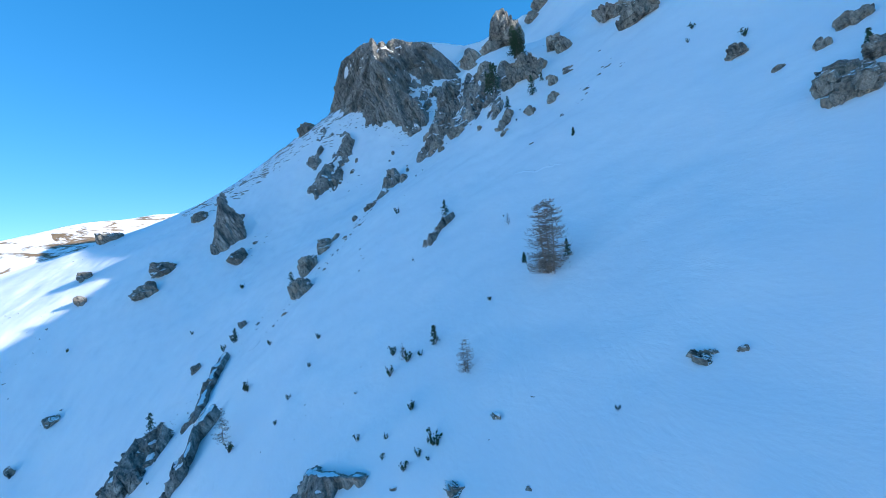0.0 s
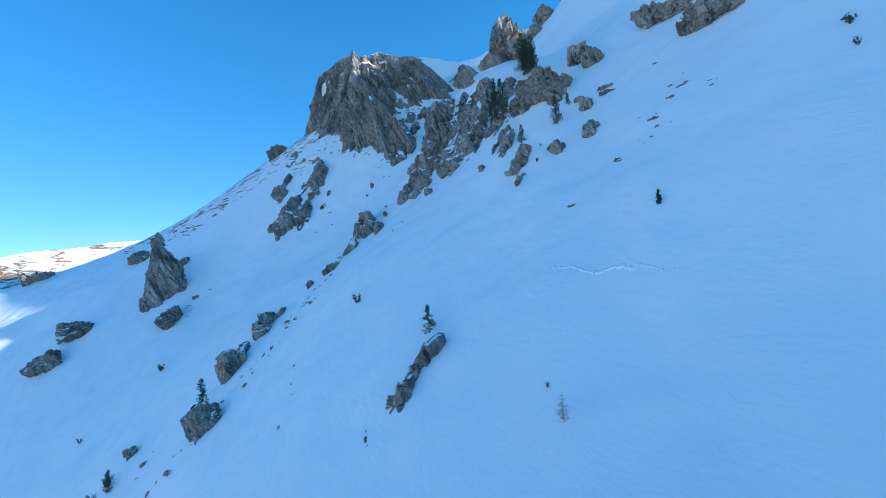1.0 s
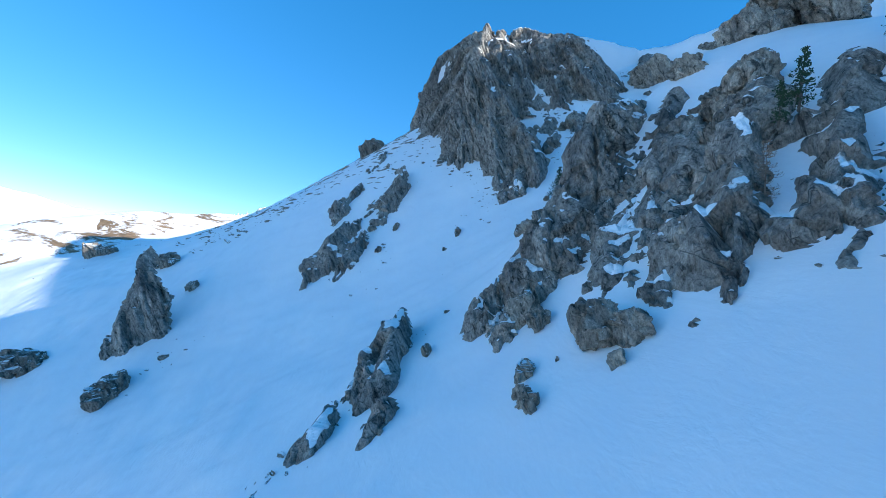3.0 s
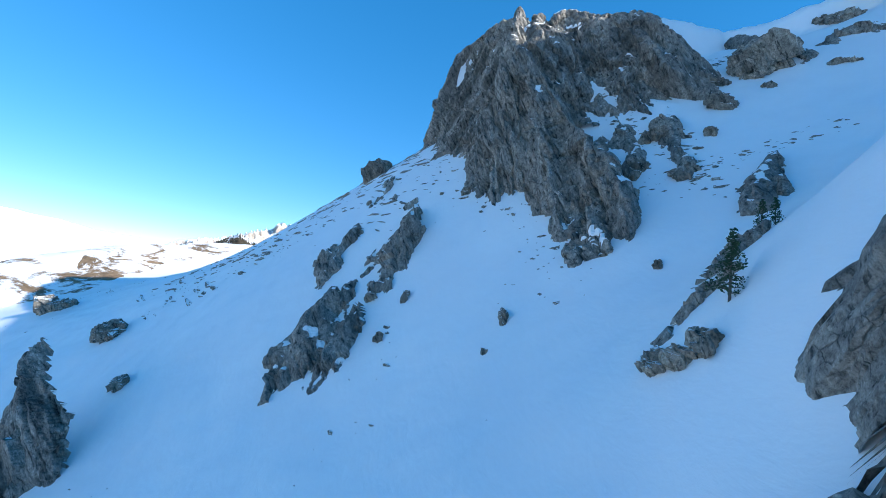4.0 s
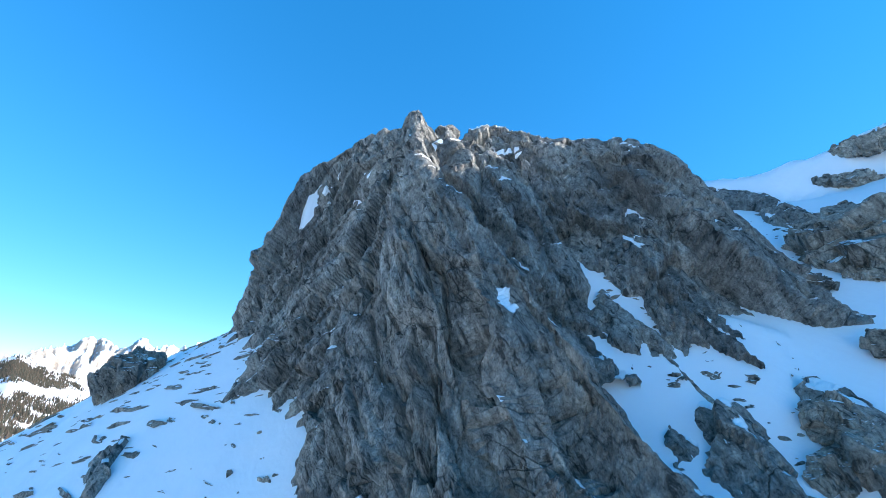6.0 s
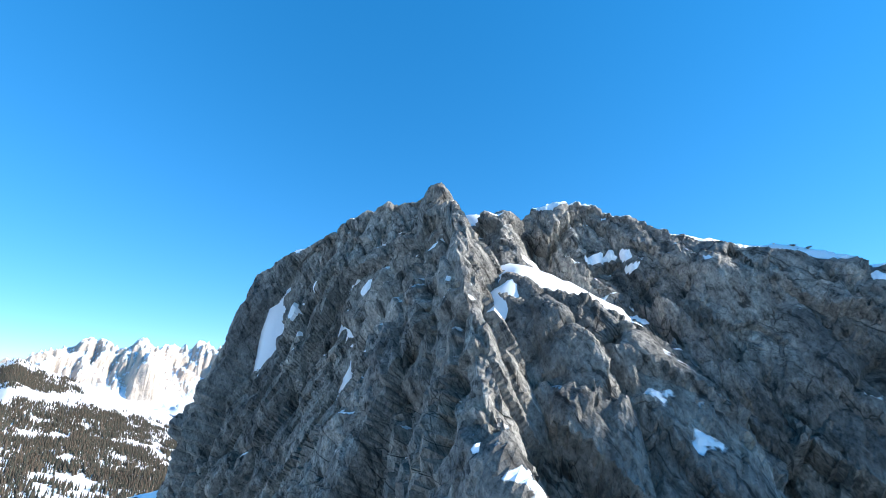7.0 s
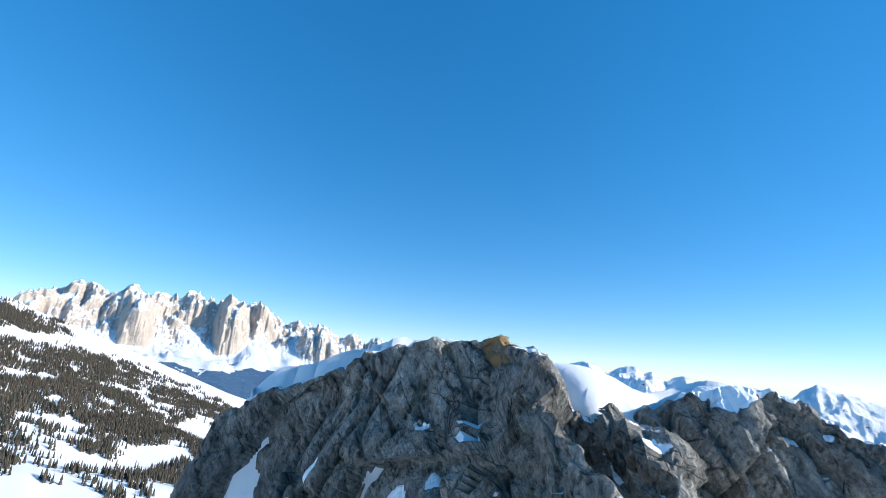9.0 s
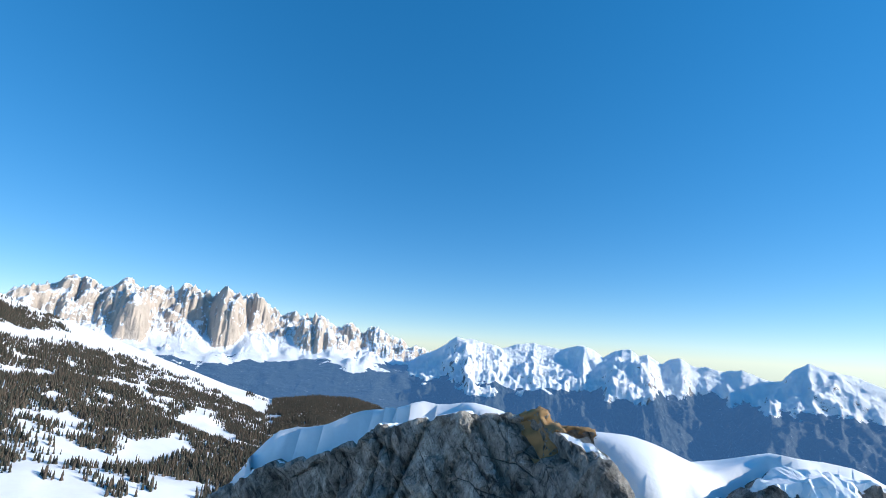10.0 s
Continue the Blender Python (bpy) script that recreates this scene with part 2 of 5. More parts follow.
SNOW_WHITE = (0.88, 0.89, 0.90)


def leaning_snow(nt):
    """Places stretched along the way the wind blows over the slope."""
    m = nt.nodes.new("ShaderNodeMapping")
    m.vector_type = "TEXTURE"
    m.inputs["Rotation"].default_value = (0, 0, radians(32))
    m.inputs["Scale"].default_value = (0.8, 4.0, 1.5)
    nt.links.new(coords(nt), m.inputs["Vector"])
    return m.outputs["Vector"]


def make_snow():
    m, nt, b = shader("snow", 0.55)
    tone = ramp(nt, noise_node(nt, 0.09, 5), [(0.3, (0.84, 0.85, 0.87)), (0.7, (0.90, 0.90, 0.90))])
    grain = noise_node(nt, 1.6, 6, 0.6, coords(nt, (1.0, 0.45, 1.0)), 0.4)
    ripple = noise_node(nt, 0.35, 5, 0.6, coords(nt, (1.0, 0.5, 1.0)), 0.6)
    nt.links.new(tone, b.inputs["Base Color"])
    crust = noise_node(nt, 0.9, 8, 0.7, leaning_snow(nt), 0.8)
    bump(nt, b, calc(nt, "ADD", calc(nt, "ADD", calc(nt, "MULTIPLY", grain, 0.35), calc(nt, "MULTIPLY", crust, 0.34)), ripple), 0.2, 0.3)
    return m


def leaning(nt, size, turn=(8, 34, 15)):
    """Places counted in joint blocks of that size, which lean along the dip of the rock."""
    m = nt.nodes.new("ShaderNodeMapping")
    m.vector_type = "TEXTURE"
    m.inputs["Rotation"].default_value = [radians(a) for a in turn]
    m.inputs["Scale"].default_value = size
    nt.links.new(coords(nt), m.inputs["Vector"])
    return m.outputs["Vector"]


def warped(nt, vec, scale, amount):
    """The same places, shaken by noise."""
    wn = node(nt, "ShaderNodeTexNoise", Scale=scale, Detail=5.0, Roughness=0.6)
    nt.links.new(vec, wn.inputs["Vector"])
    s = nt.nodes.new("ShaderNodeVectorMath")
    s.operation = "MULTIPLY_ADD"
    nt.links.new(wn.outputs["Color"], s.inputs[0])
    s.inputs[1].default_value = (amount,) * 3
    nt.links.new(vec, s.inputs[2])
    return s.outputs[0]


def joints(nt, vec, width, lo=0.40, hi=0.55, patch=0.6):
    """Open cracks between joint blocks, in patches, and the blocks' own tones."""
    vor = node(nt, "ShaderNodeTexVoronoi", Scale=1.0)
    vor.feature = "DISTANCE_TO_EDGE"
    nt.links.new(vec, vor.inputs["Vector"])
    face = node(nt, "ShaderNodeTexVoronoi", Scale=1.0)
    nt.links.new(vec, face.inputs["Vector"])
    part_ = nt.nodes.new("ShaderNodeSeparateColor")
    nt.links.new(face.outputs["Color"], part_.inputs[0])
    crack = calc(nt, "MULTIPLY", ramp(nt, vor.outputs["Distance"], [(0.0, grey(1)), (width, grey(0))]), ramp(nt, noise_node(nt, patch, 4), [(lo, grey(0)), (hi, grey(1))]))
    return crack, part_.outputs[0]


def make_rock(name, pale, mid, dark, ochre, snow_from=0.70, ochre_cut=0.63, stored=False):
    """Limestone: leaning joint slabs, ochre stains, dark wet streaks, snow on the ledges."""
    m, nt, b = shader(name, 0.88)
    broad = noise_node(nt, 0.16, 6, 0.62, leaning(nt, (1.0, 1.0, 2.4), (0, -28, 0)), 0.8)
    fine = noise_node(nt, 2.4, 9, 0.68, coords(nt, (1, 1, 0.7)), 0.3)
    col = ramp(nt, broad, [(0.34, mid), (0.50, pale), (0.62, tuple(0.8 * c for c in pale)), (0.72, mid)])
    col = mix(nt, 0.9, col, ramp(nt, fine, [(0.32, grey(0.32)), (0.45, grey(0.88)), (0.56, grey(1.1)), (0.70, grey(1.6))]), "MULTIPLY")
    stain = ramp(nt, noise_node(nt, 0.20, 6, 0.65, coords(nt, (1, 1, 0.6)), 1.2), [(ochre_cut, grey(0)), (ochre_cut + 0.13, grey(1))])
    col = mix(nt, calc(nt, "MULTIPLY", stain, 0.6), col, ochre)
    streak = ramp(nt, noise_node(nt, 0.7, 6, 0.62, leaning(nt, (1.0, 1.0, 7.0), (0, -16, 0)), 0.3), [(0.55, grey(0)), (0.70, grey(1))])
    col = mix(nt, calc(nt, "MULTIPLY", streak, 0.55), col, dark)
    ribs = noise_node(nt, 1.0, 8, 0.66, leaning(nt, (0.42, 0.8, 3.0), (6, -30, 12)), 0.35)
    seam = ramp(nt, ribs, [(0.37, grey(0.08)), (0.44, grey(0.85)), (0.52, grey(1.05)), (0.66, grey(1.3))])
    col = mix(nt, 0.85, col, seam, "MULTIPLY")
    small, tone_a = joints(nt, warped(nt, leaning(nt, (0.5, 0.8, 1.5), (8, -30, 15)), 1.6, 0.16), 0.035, 0.54, 0.68)
    large, tone_b = joints(nt, warped(nt, leaning(nt, (2.0, 2.8, 7.0), (0, -26, 20)), 1.4, 0.30), 0.012, 0.54, 0.66, 0.25)
    bedding, tone_c = joints(nt, warped(nt, leaning(nt, (3.6, 3.6, 1.1), (0, 24, 0)), 1.2, 0.34), 0.022, 0.54, 0.66, 0.2)
    col = mix(nt, 1.0, col, ramp(nt, tone_a, [(0.0, grey(0.84)), (1.0, grey(1.10))]), "MULTIPLY")
    col = mix(nt, 1.0, col, ramp(nt, tone_b, [(0.0, grey(0.76)), (1.0, grey(1.14))]), "MULTIPLY")
    speckle = ramp(nt, noise_node(nt, 7.0, 5, 0.75, coords(nt, (1, 1, 0.7)), 0.3), [(0.36, grey(0.3)), (0.47, grey(0.92)), (0.56, grey(1.1)), (0.68, grey(1.6))])
    col = mix(nt, 0.7, col, speckle, "MULTIPLY")
    crack = calc(nt, "MAXIMUM", calc(nt, "MAXIMUM", small, large), bedding)
    col = mix(nt, calc(nt, "MULTIPLY", crack, 0.75), col, dark)
    # snow held on flat ledges
    flatness = upward(nt)
    if stored:
        held = nt.nodes.new("ShaderNodeAttribute")
        held.attribute_name = "flatness"
        flatness = held.outputs["Fac"]
    edge = calc(nt, "ADD", flatness, calc(nt, "MULTIPLY", calc(nt, "SUBTRACT", noise_node(nt, 0.4, 7, 0.6, leaning(nt, (1.0, 1.2, 2.0), (0, -28, 0))), 0.5), 1.5))
    lying = ramp(nt, edge, [(snow_from, grey(0)), (snow_from + 0.03, grey(1))])
    nt.links.new(mix(nt, lying, col, SNOW_WHITE), b.inputs["Base Color"])
    relief_h = calc(nt, "SUBTRACT", calc(nt, "ADD", calc(nt, "MULTIPLY", fine, 0.55), calc(nt, "MULTIPLY", ribs, 1.1)), calc(nt, "MULTIPLY", crack, 0.5))
    bump(nt, b, calc(nt, "MULTIPLY", relief_h, calc(nt, "SUBTRACT", 1.0, calc(nt, "MULTIPLY", lying, 0.9))), 1.0, 0.42)
    return m


snow = make_snow()
limestone = make_rock("limestone", (0.35, 0.327, 0.288), (0.165, 0.157, 0.143), (0.012, 0.012, 0.012), (0.42, 0.27, 0.13), 0.69, stored=True)
cliff_stone = make_rock("snowy limestone", (0.35, 0.327, 0.288), (0.165, 0.157, 0.143), (0.012, 0.012, 0.012), (0.42, 0.27, 0.13), 0.61, stored=True)
block_stone = make_rock("block_stone", (0.40, 0.36, 0.30), (0.25, 0.225, 0.19), (0.022, 0.022, 0.021), (0.42, 0.27, 0.13), 0.84)
boulder_stone = make_rock("boulder_stone", (0.34, 0.30, 0.245), (0.21, 0.19, 0.165), (0.03, 0.03, 0.03), (0.36, 0.25, 0.15), 0.82, 0.57)


# ---------------------------------------------------------------- ground sheet
def axis(lo, hi, step, out_lo, out_hi, growth=1.09):
    mid = list(np.arange(lo, hi + step / 2, step))
    a, s = [mid[0]], step
    while a[-1] > out_lo:
        s *= growth
        a.append(a[-1] - s)
    b, s = [mid[-1]], step
    while b[-1] < out_hi:
        s *= growth
        b.append(b[-1] + s)
    return np.array(a[:0:-1] + mid + b[1:])


gx = axis(-125, 60, 0.55, -4800, 4800)
gy = axis(-5, 205, 0.55, -4800, 4800)
XX, YY = np.meshgrid(gx, gy)
gz = ground_at(XX.ravel(), YY.ravel())
ground = piece("ground", mesh_from("ground", np.stack([XX.ravel(), YY.ravel(), gz], 1), grid_faces(len(gx), len(gy))), snow)
tagged(ground, "steep wind-packed snow slope in blue shade", "ground", kind="structure")


# ---------------------------------------------------------------- crags
def graded(lo, hi, step, near_lo, near_hi):
    """Places from lo to hi, a step apart in the near stretch and nearly two steps apart outside it."""
    out = [lo]
    while out[-1] < hi:
        out.append(out[-1] + (step if near_lo < out[-1] < near_hi else 1.8 * step))
    return np.array(out)


def crag_mesh(name, lines, box, step, seed, sizes, tilt=45.0, bias=0.0, fan=None, patches=(), near_u=None, near_v=None):
    """A rock mass under ridge lines, sampled along a slanting direction so that walls and tops are equally fine."""
    x0, x1, y0, y1, z0, z1 = box
    c, s = math.cos(radians(tilt)), math.sin(radians(tilt))
    ahead = np.array((0.0, c, -s))               # way of the sampling lines: ahead and down
    up = np.array((0.0, s, c))
    us = graded(x0, x1, step, *(near_u or (x0, x1)))
    vs = graded(y0 * s + z0 * c, y1 * s + z1 * c, step, *(near_v or (-1e6, 1e6)))
    U, V = np.meshgrid(us, vs)
    U, V = U.ravel(), V.ravel()

    def height(p):
        h = np.full(len(p), -1e3)
        for line in lines:
            h = np.maximum(h, ridge_height(p[:, 0], p[:, 1], line))
        return h

    w_lo, w_hi = y0 * c - z1 * s - 5, y1 * c - z0 * s + 5
    hit = np.full(len(U), np.nan)
    w = np.full(len(U), w_lo)
    base = np.stack([U, up[1] * V, up[2] * V], 1)
    open_ = np.ones(len(U), bool)
    stride = 1.2
    while w[0] < w_hi:
        w_next = w + stride
        p = base[open_] + ahead * w_next[open_][:, None]
        inside = p[:, 2] < height(p)
        ids = np.where(open_)[0][inside]
        hit[ids] = w_next[ids]
        open_[ids] = False
        w = w_next
        if not open_.any():
            break
    ok = ~np.isnan(hit)
    lo, hi = np.where(ok, hit - stride, 0), np.where(ok, hit, 0)
    for _ in range(9):
        m = (lo + hi) / 2
        p = base + ahead * m[:, None]
        inside = p[:, 2] < height(p)
        hi, lo = np.where(inside, m, hi), np.where(inside, lo, m)
    P = base + ahead * hi[:, None]
    nu, nv = len(us), len(vs)
    G = P.reshape(nv, nu, 3)
    # soften the facets a little, then find the normals
    sound = ok.reshape(nv, nu)
    whole = np.zeros_like(sound)
    whole[1:-1, 1:-1] = sound[1:-1, 1:-1] & sound[:-2, 1:-1] & sound[2:, 1:-1] & sound[1:-1, :-2] & sound[1:-1, 2:]
    for _ in range(2):
        mean = 0.5 * G[1:-1, 1:-1] + 0.125 * (G[:-2, 1:-1] + G[2:, 1:-1] + G[1:-1, :-2] + G[1:-1, 2:])
        G[1:-1, 1:-1] = np.where(whole[1:-1, 1:-1, None], mean, G[1:-1, 1:-1])
    n = np.cross(np.gradient(G, axis=1), np.gradient(G, axis=0)).reshape(-1, 3)
    n /= np.linalg.norm(n, axis=1, keepdims=True) + 1e-9
    n = np.where(whole.reshape(-1, 1), 0.7 * n - 0.3 * ahead, -ahead)
    P = G.reshape(-1, 3)
    d = 0.7 * fbm(P / 9.0, 3, seed + 50) * min(1, sizes[0][0] / 6) + bias

    def slabs(side):
        q = np.stack([P[:, 0] + 0.5 * side * P[:, 2], P[:, 1], 0.2 * (P[:, 2] - 0.5 * side * P[:, 0])], 1)
        h = 0.16 * np.abs(vnoise(q / 1.1, seed + 71))
        for size, amp, lean in sizes[2:]:
            h = h + amp * fractured(P, size, seed + int(size * 10), lean=side * lean, grain=step)
        # plates that overlap like shingles along the dip, with open clefts between them
        for wide, amp in ((2.3, 0.85), (1.1, 0.42), (0.55, 0.17), (0.3, 0.07)):
            u = (0.9 * P[:, 0] + 0.5 * side * P[:, 2] - 0.35 * P[:, 1]) / wide + 0.9 * vnoise(q / (3.0 * wide), seed + 63) + 0.4 * vnoise(q / (1.0 * wide), seed + 65)
            k = np.floor(u)
            v = (0.5 * side * P[:, 0] - 0.9 * P[:, 2]) / (2.8 * wide) + 0.3 * vnoise(P / (2.0 * wide), seed + 67) + 7.3 * np.sin(k * 12.9)
            own = hashed(k.astype(np.int64), np.floor(v).astype(np.int64), np.zeros(len(u), np.int64), seed + 68)
            saw, end = u - k, v - np.floor(v)
            cleft = np.exp(-(np.minimum(saw, 1 - saw) / 0.11) ** 2) + 0.6 * np.exp(-(np.minimum(end, 1 - end) / 0.05) ** 2)
            part_ = np.clip(0.65 + 1.2 * vnoise(P / (4.5 * wide), seed + 64), 0.12, 1)
            h = h + amp * part_ * (0.6 * (saw - 0.5) + 0.9 * (own - 0.5) + 0.35 * (end - 0.5) - 0.55 * cleft)
        return h

    def masses(side):
        h = 0.0
        for size, amp, lean in sizes[:2]:
            h = h + amp * fractured(P, size, seed + int(size * 10), lean=side * lean, grain=step)
        return h

    if fan:
        side = np.clip((P[:, 0] - fan[0]) / (fan[1] - fan[0]), 0, 1)
        side = side * side * (3 - 2 * side)
        d = d + side * masses(1.0) + (1 - side) * masses(-1.0)
        fine = side * slabs(1.0) + (1 - side) * slabs(-1.0)
    else:
        d = d + masses(1.0)
        fine = slabs(1.0) * min(1.0, 0.14 * sizes[0][0])
    # broken ledges along the bedding
    bed = (P[:, 2] * 0.9 + P[:, 0] * 0.30 - P[:, 1] * 0.15) / 4.2 + 0.5 * vnoise(P / 7.0, seed + 60)
    d = d + 0.8 * (0.5 - (bed - np.floor(bed))) * np.clip(0.2 + 1.2 * vnoise(P / 11.0, seed + 61), 0, 1)
    fine = fine + 0.05 * fbm(P / 0.8, 2, seed + 51)
    # the ridge lines keep their height
    rim = np.full(len(P), 1e9)
    for line in lines:
        for (ax, ay, az, *_), (bx, by, bz, *_) in zip(line[:-1], line[1:]):
            a, way = np.array((ax, ay, az)), np.array((bx - ax, by - ay, bz - az))
            t = np.clip(((P - a) @ way) / (way @ way), 0, 1)
            rim = np.minimum(rim, np.linalg.norm(P - a - t[:, None] * way, axis=1))
    d = np.where(d > 0, d * np.clip(0.3 + rim / (0.5 * sizes[0][0]), 0, 1), d * np.clip(0.5 + rim / (0.6 * sizes[0][0]), 0, 1))
    d = (d + fine * np.clip(0.55 + rim / 4, 0, 1)) * (1 - 0.85 * np.clip((n[:, 2] - 0.75) / 0.2, 0, 1))
    P = P + n * d[:, None]
    above = ok & (P[:, 2] > land(P[:, 0], P[:, 1]) - 1.6)
    f = grid_faces(nu, nv)
    f = f[ok[f].all(1) & above[f].any(1)]
    verts = P[f]
    long_ = np.linalg.norm(verts - np.roll(verts, 1, axis=1), axis=2).max(1) < 5
    f = f[long_]
    # how flat the ground lies round each point, for the snow
    D = P.reshape(nv, nu, 3)
    flat = np.cross(np.gradient(D, axis=1), np.gradient(D, axis=0))
    flat = flat[:, :, 2] / (np.linalg.norm(flat, axis=2) + 1e-9)
    for _ in range(3):
        flat[1:-1, 1:-1] = 0.4 * flat[1:-1, 1:-1] + 0.15 * (flat[:-2, 1:-1] + flat[2:, 1:-1] + flat[1:-1, :-2] + flat[1:-1, 2:])
    flat = flat.ravel()
    for (ax, ay, az), (bx, by, bz), wide in patches:
        a, way = np.array((ax, ay, az)), np.array((bx - ax, by - ay, bz - az))
        t = np.clip(((P - a) @ way) / (way @ way), 0, 1)
        off = np.linalg.norm(P - a - t[:, None] * way, axis=1) / wide + 0.45 * vnoise(P / 0.9, seed + 81) + 0.25 * vnoise(P / 0.35, seed + 82)
        flat = np.maximum(flat, np.where(off < 1, 1.6, -1))
    used = np.unique(f)
    v, f = packed(P, f)
    me = mesh_from(name, v, f, smooth=False)
    me.attributes.new("flatness", "FLOAT", "POINT").data.foreach_set("value", flat[used].astype(np.float32))
    return me


SUMMIT = [(-18.4, 170.6, 89.4, 1.0, 2.8), (-15.0, 169.7, 89.1, 1.0, 2.8)]
BUTTRESS = [(-16.8, 169.6, 89.6, 2.2, 2.4), (-16.7, 166.5, 89.0, 2.1, 2.4), (-15.5, 161, 85.8, 2.1, 3.2), (-14.8, 153.2, 75.4, 1.3, 4.6), (-12.6, 149.4, 70.6, 1.0, 5)]
PROW = [(-18.6, 152.4, 63, 5, 8), (-16.2, 151.0, 69.0, 0.6, 10), (-13.0, 149.5, 70.6, 0.5, 11), (-10.2, 148.3, 67.8, 1.4, 10), (-7.2, 146.9, 62.8, 1.6, 8)]
SPUR = [(-8.0, 147.2, 64.0, 1.6, 8), (-4.9, 144.3, 58.0, 1.4, 6), (-1.4, 139.2, 52.4, 1.4, 3.0), (0.1, 135.2, 48.2, 2.2, 2.6), (0.6, 133.4, 45.6, 2.6, 2.6), (0.8, 132.6, 43.0, 2.8, 2.8)]
SHOULDER = [(-16.8, 169.6, 89.7, 5, 0.7), (-21.2, 170.9, 89.0, 5.5, 0.7), (-24.5, 172.2, 87.8, 5.5, 0.7), (-27.2, 173.5, 86.6, 5.5, 0.8), (-29.8, 174.5, 84.9, 5.5, 0.9),
            (-31.5, 175.8, 81.0, 5, 0.9), (-34.5, 179.0, 72.6, 3.8, 0.9), (-38.0, 182.2, 66.5, 2.6, 1), (-43, 187, 61.5, 2.0, 1)]
EAST_WALL = [(-12.0, 168.9, 86.6, 0.7, 2.4), (-10.6, 168.3, 87.4, 0.6, 2.6), (-9.8, 167.9, 87.9, 0.6, 2.6), (-7.4, 167.5, 88.2, 0.6, 2.4), (-5.6, 167.2, 87.6, 0.6, 2.3), (-3.6, 165.6, 86.2, 0.6, 2.6),
             (-1.5, 163.7, 84.5, 0.7, 3.2), (2, 161.4, 83.3, 0.8, 3.0), (4.8, 158.8, 80.8, 0.8, 2.6), (8, 158.4, 78.4, 0.8, 2.3), (10.5, 158.8, 76.0, 1, 2), (14.5, 158.8, 71.5, 1, 1.5)]
RIB = [(-13.0, 167.3, 87.5, 2.0, 2.2), (-12.7, 164.8, 85.7, 2.0, 2.4), (-12.0, 162.6, 83.5, 2.0, 2.6), (-10.8, 161.2, 80.8, 2.2, 3.0)]
LIP = [(-13.2, 160.0, 81.4, 6, 2.4), (-11.4, 159.0, 80.3, 6, 2.4), (-9.2, 158.6, 79.4, 6, 2.2), (-7.0, 158.4, 77.6, 6, 2.0), (-5.6, 158.4, 74.5, 5, 2.0)]
CLIFF_A = [(11, 110.5, 46, 2.0, 1.6), (9, 107.5, 44.4, 2.0, 1.7), (6.2, 103.6, 42.4, 2.2, 1.8), (4.4, 102.6, 37, 2.0, 1.9), (2.2, 103.6, 32.2, 1.8, 2.4), (0.2, 105.4, 29.0, 1.5, 2.6)]
CLIFF_B = [(13.5, 111, 47, 2.0, 2.0), (11, 105.6, 42.6, 2.3, 2.4), (9.3, 101, 36.5, 2.3, 2.2), (7.7, 96.5, 30.8, 2.2, 1.9), (6.4, 92, 26.6, 2.0, 1.7)]
CLIFF_C = [(16.5, 101, 44, 1.4, 1.6), (14.9, 97.6, 42.2, 1.5, 1.8), (12.9, 93.5, 37.4, 1.7, 1.8), (11.9, 91.6, 35.0, 1.7, 1.8), (11.2, 88.8, 31.2, 1.7, 1.8), (10.4, 87.0, 28.0, 1.8, 1.8)]
CLIFF_D = [(18.5, 95, 42.5, 1.4, 1.5), (16.3, 91, 37.4, 1.6, 1.6), (14.9, 88.8, 34.6, 1.8, 1.7), (14.3, 87.4, 32.4, 2.0, 1.8)]
CLIFF_E = [(15, 106, 44.4, 1.8, 1.8), (12.2, 100, 38.2, 1.8, 1.8), (10.4, 95, 32.8, 1.8, 1.8), (9.2, 90.8, 28.6, 1.8, 1.8)]
RAMP = [(-14.8, 169.0, 88.0, 2.2, 2.2), (-13.7, 167.0, 87.0, 2.2, 2.4), (-12.8, 164.8, 85.4, 2.2, 2.6), (-12.4, 163.2, 84.2, 2.2, 2.8)]
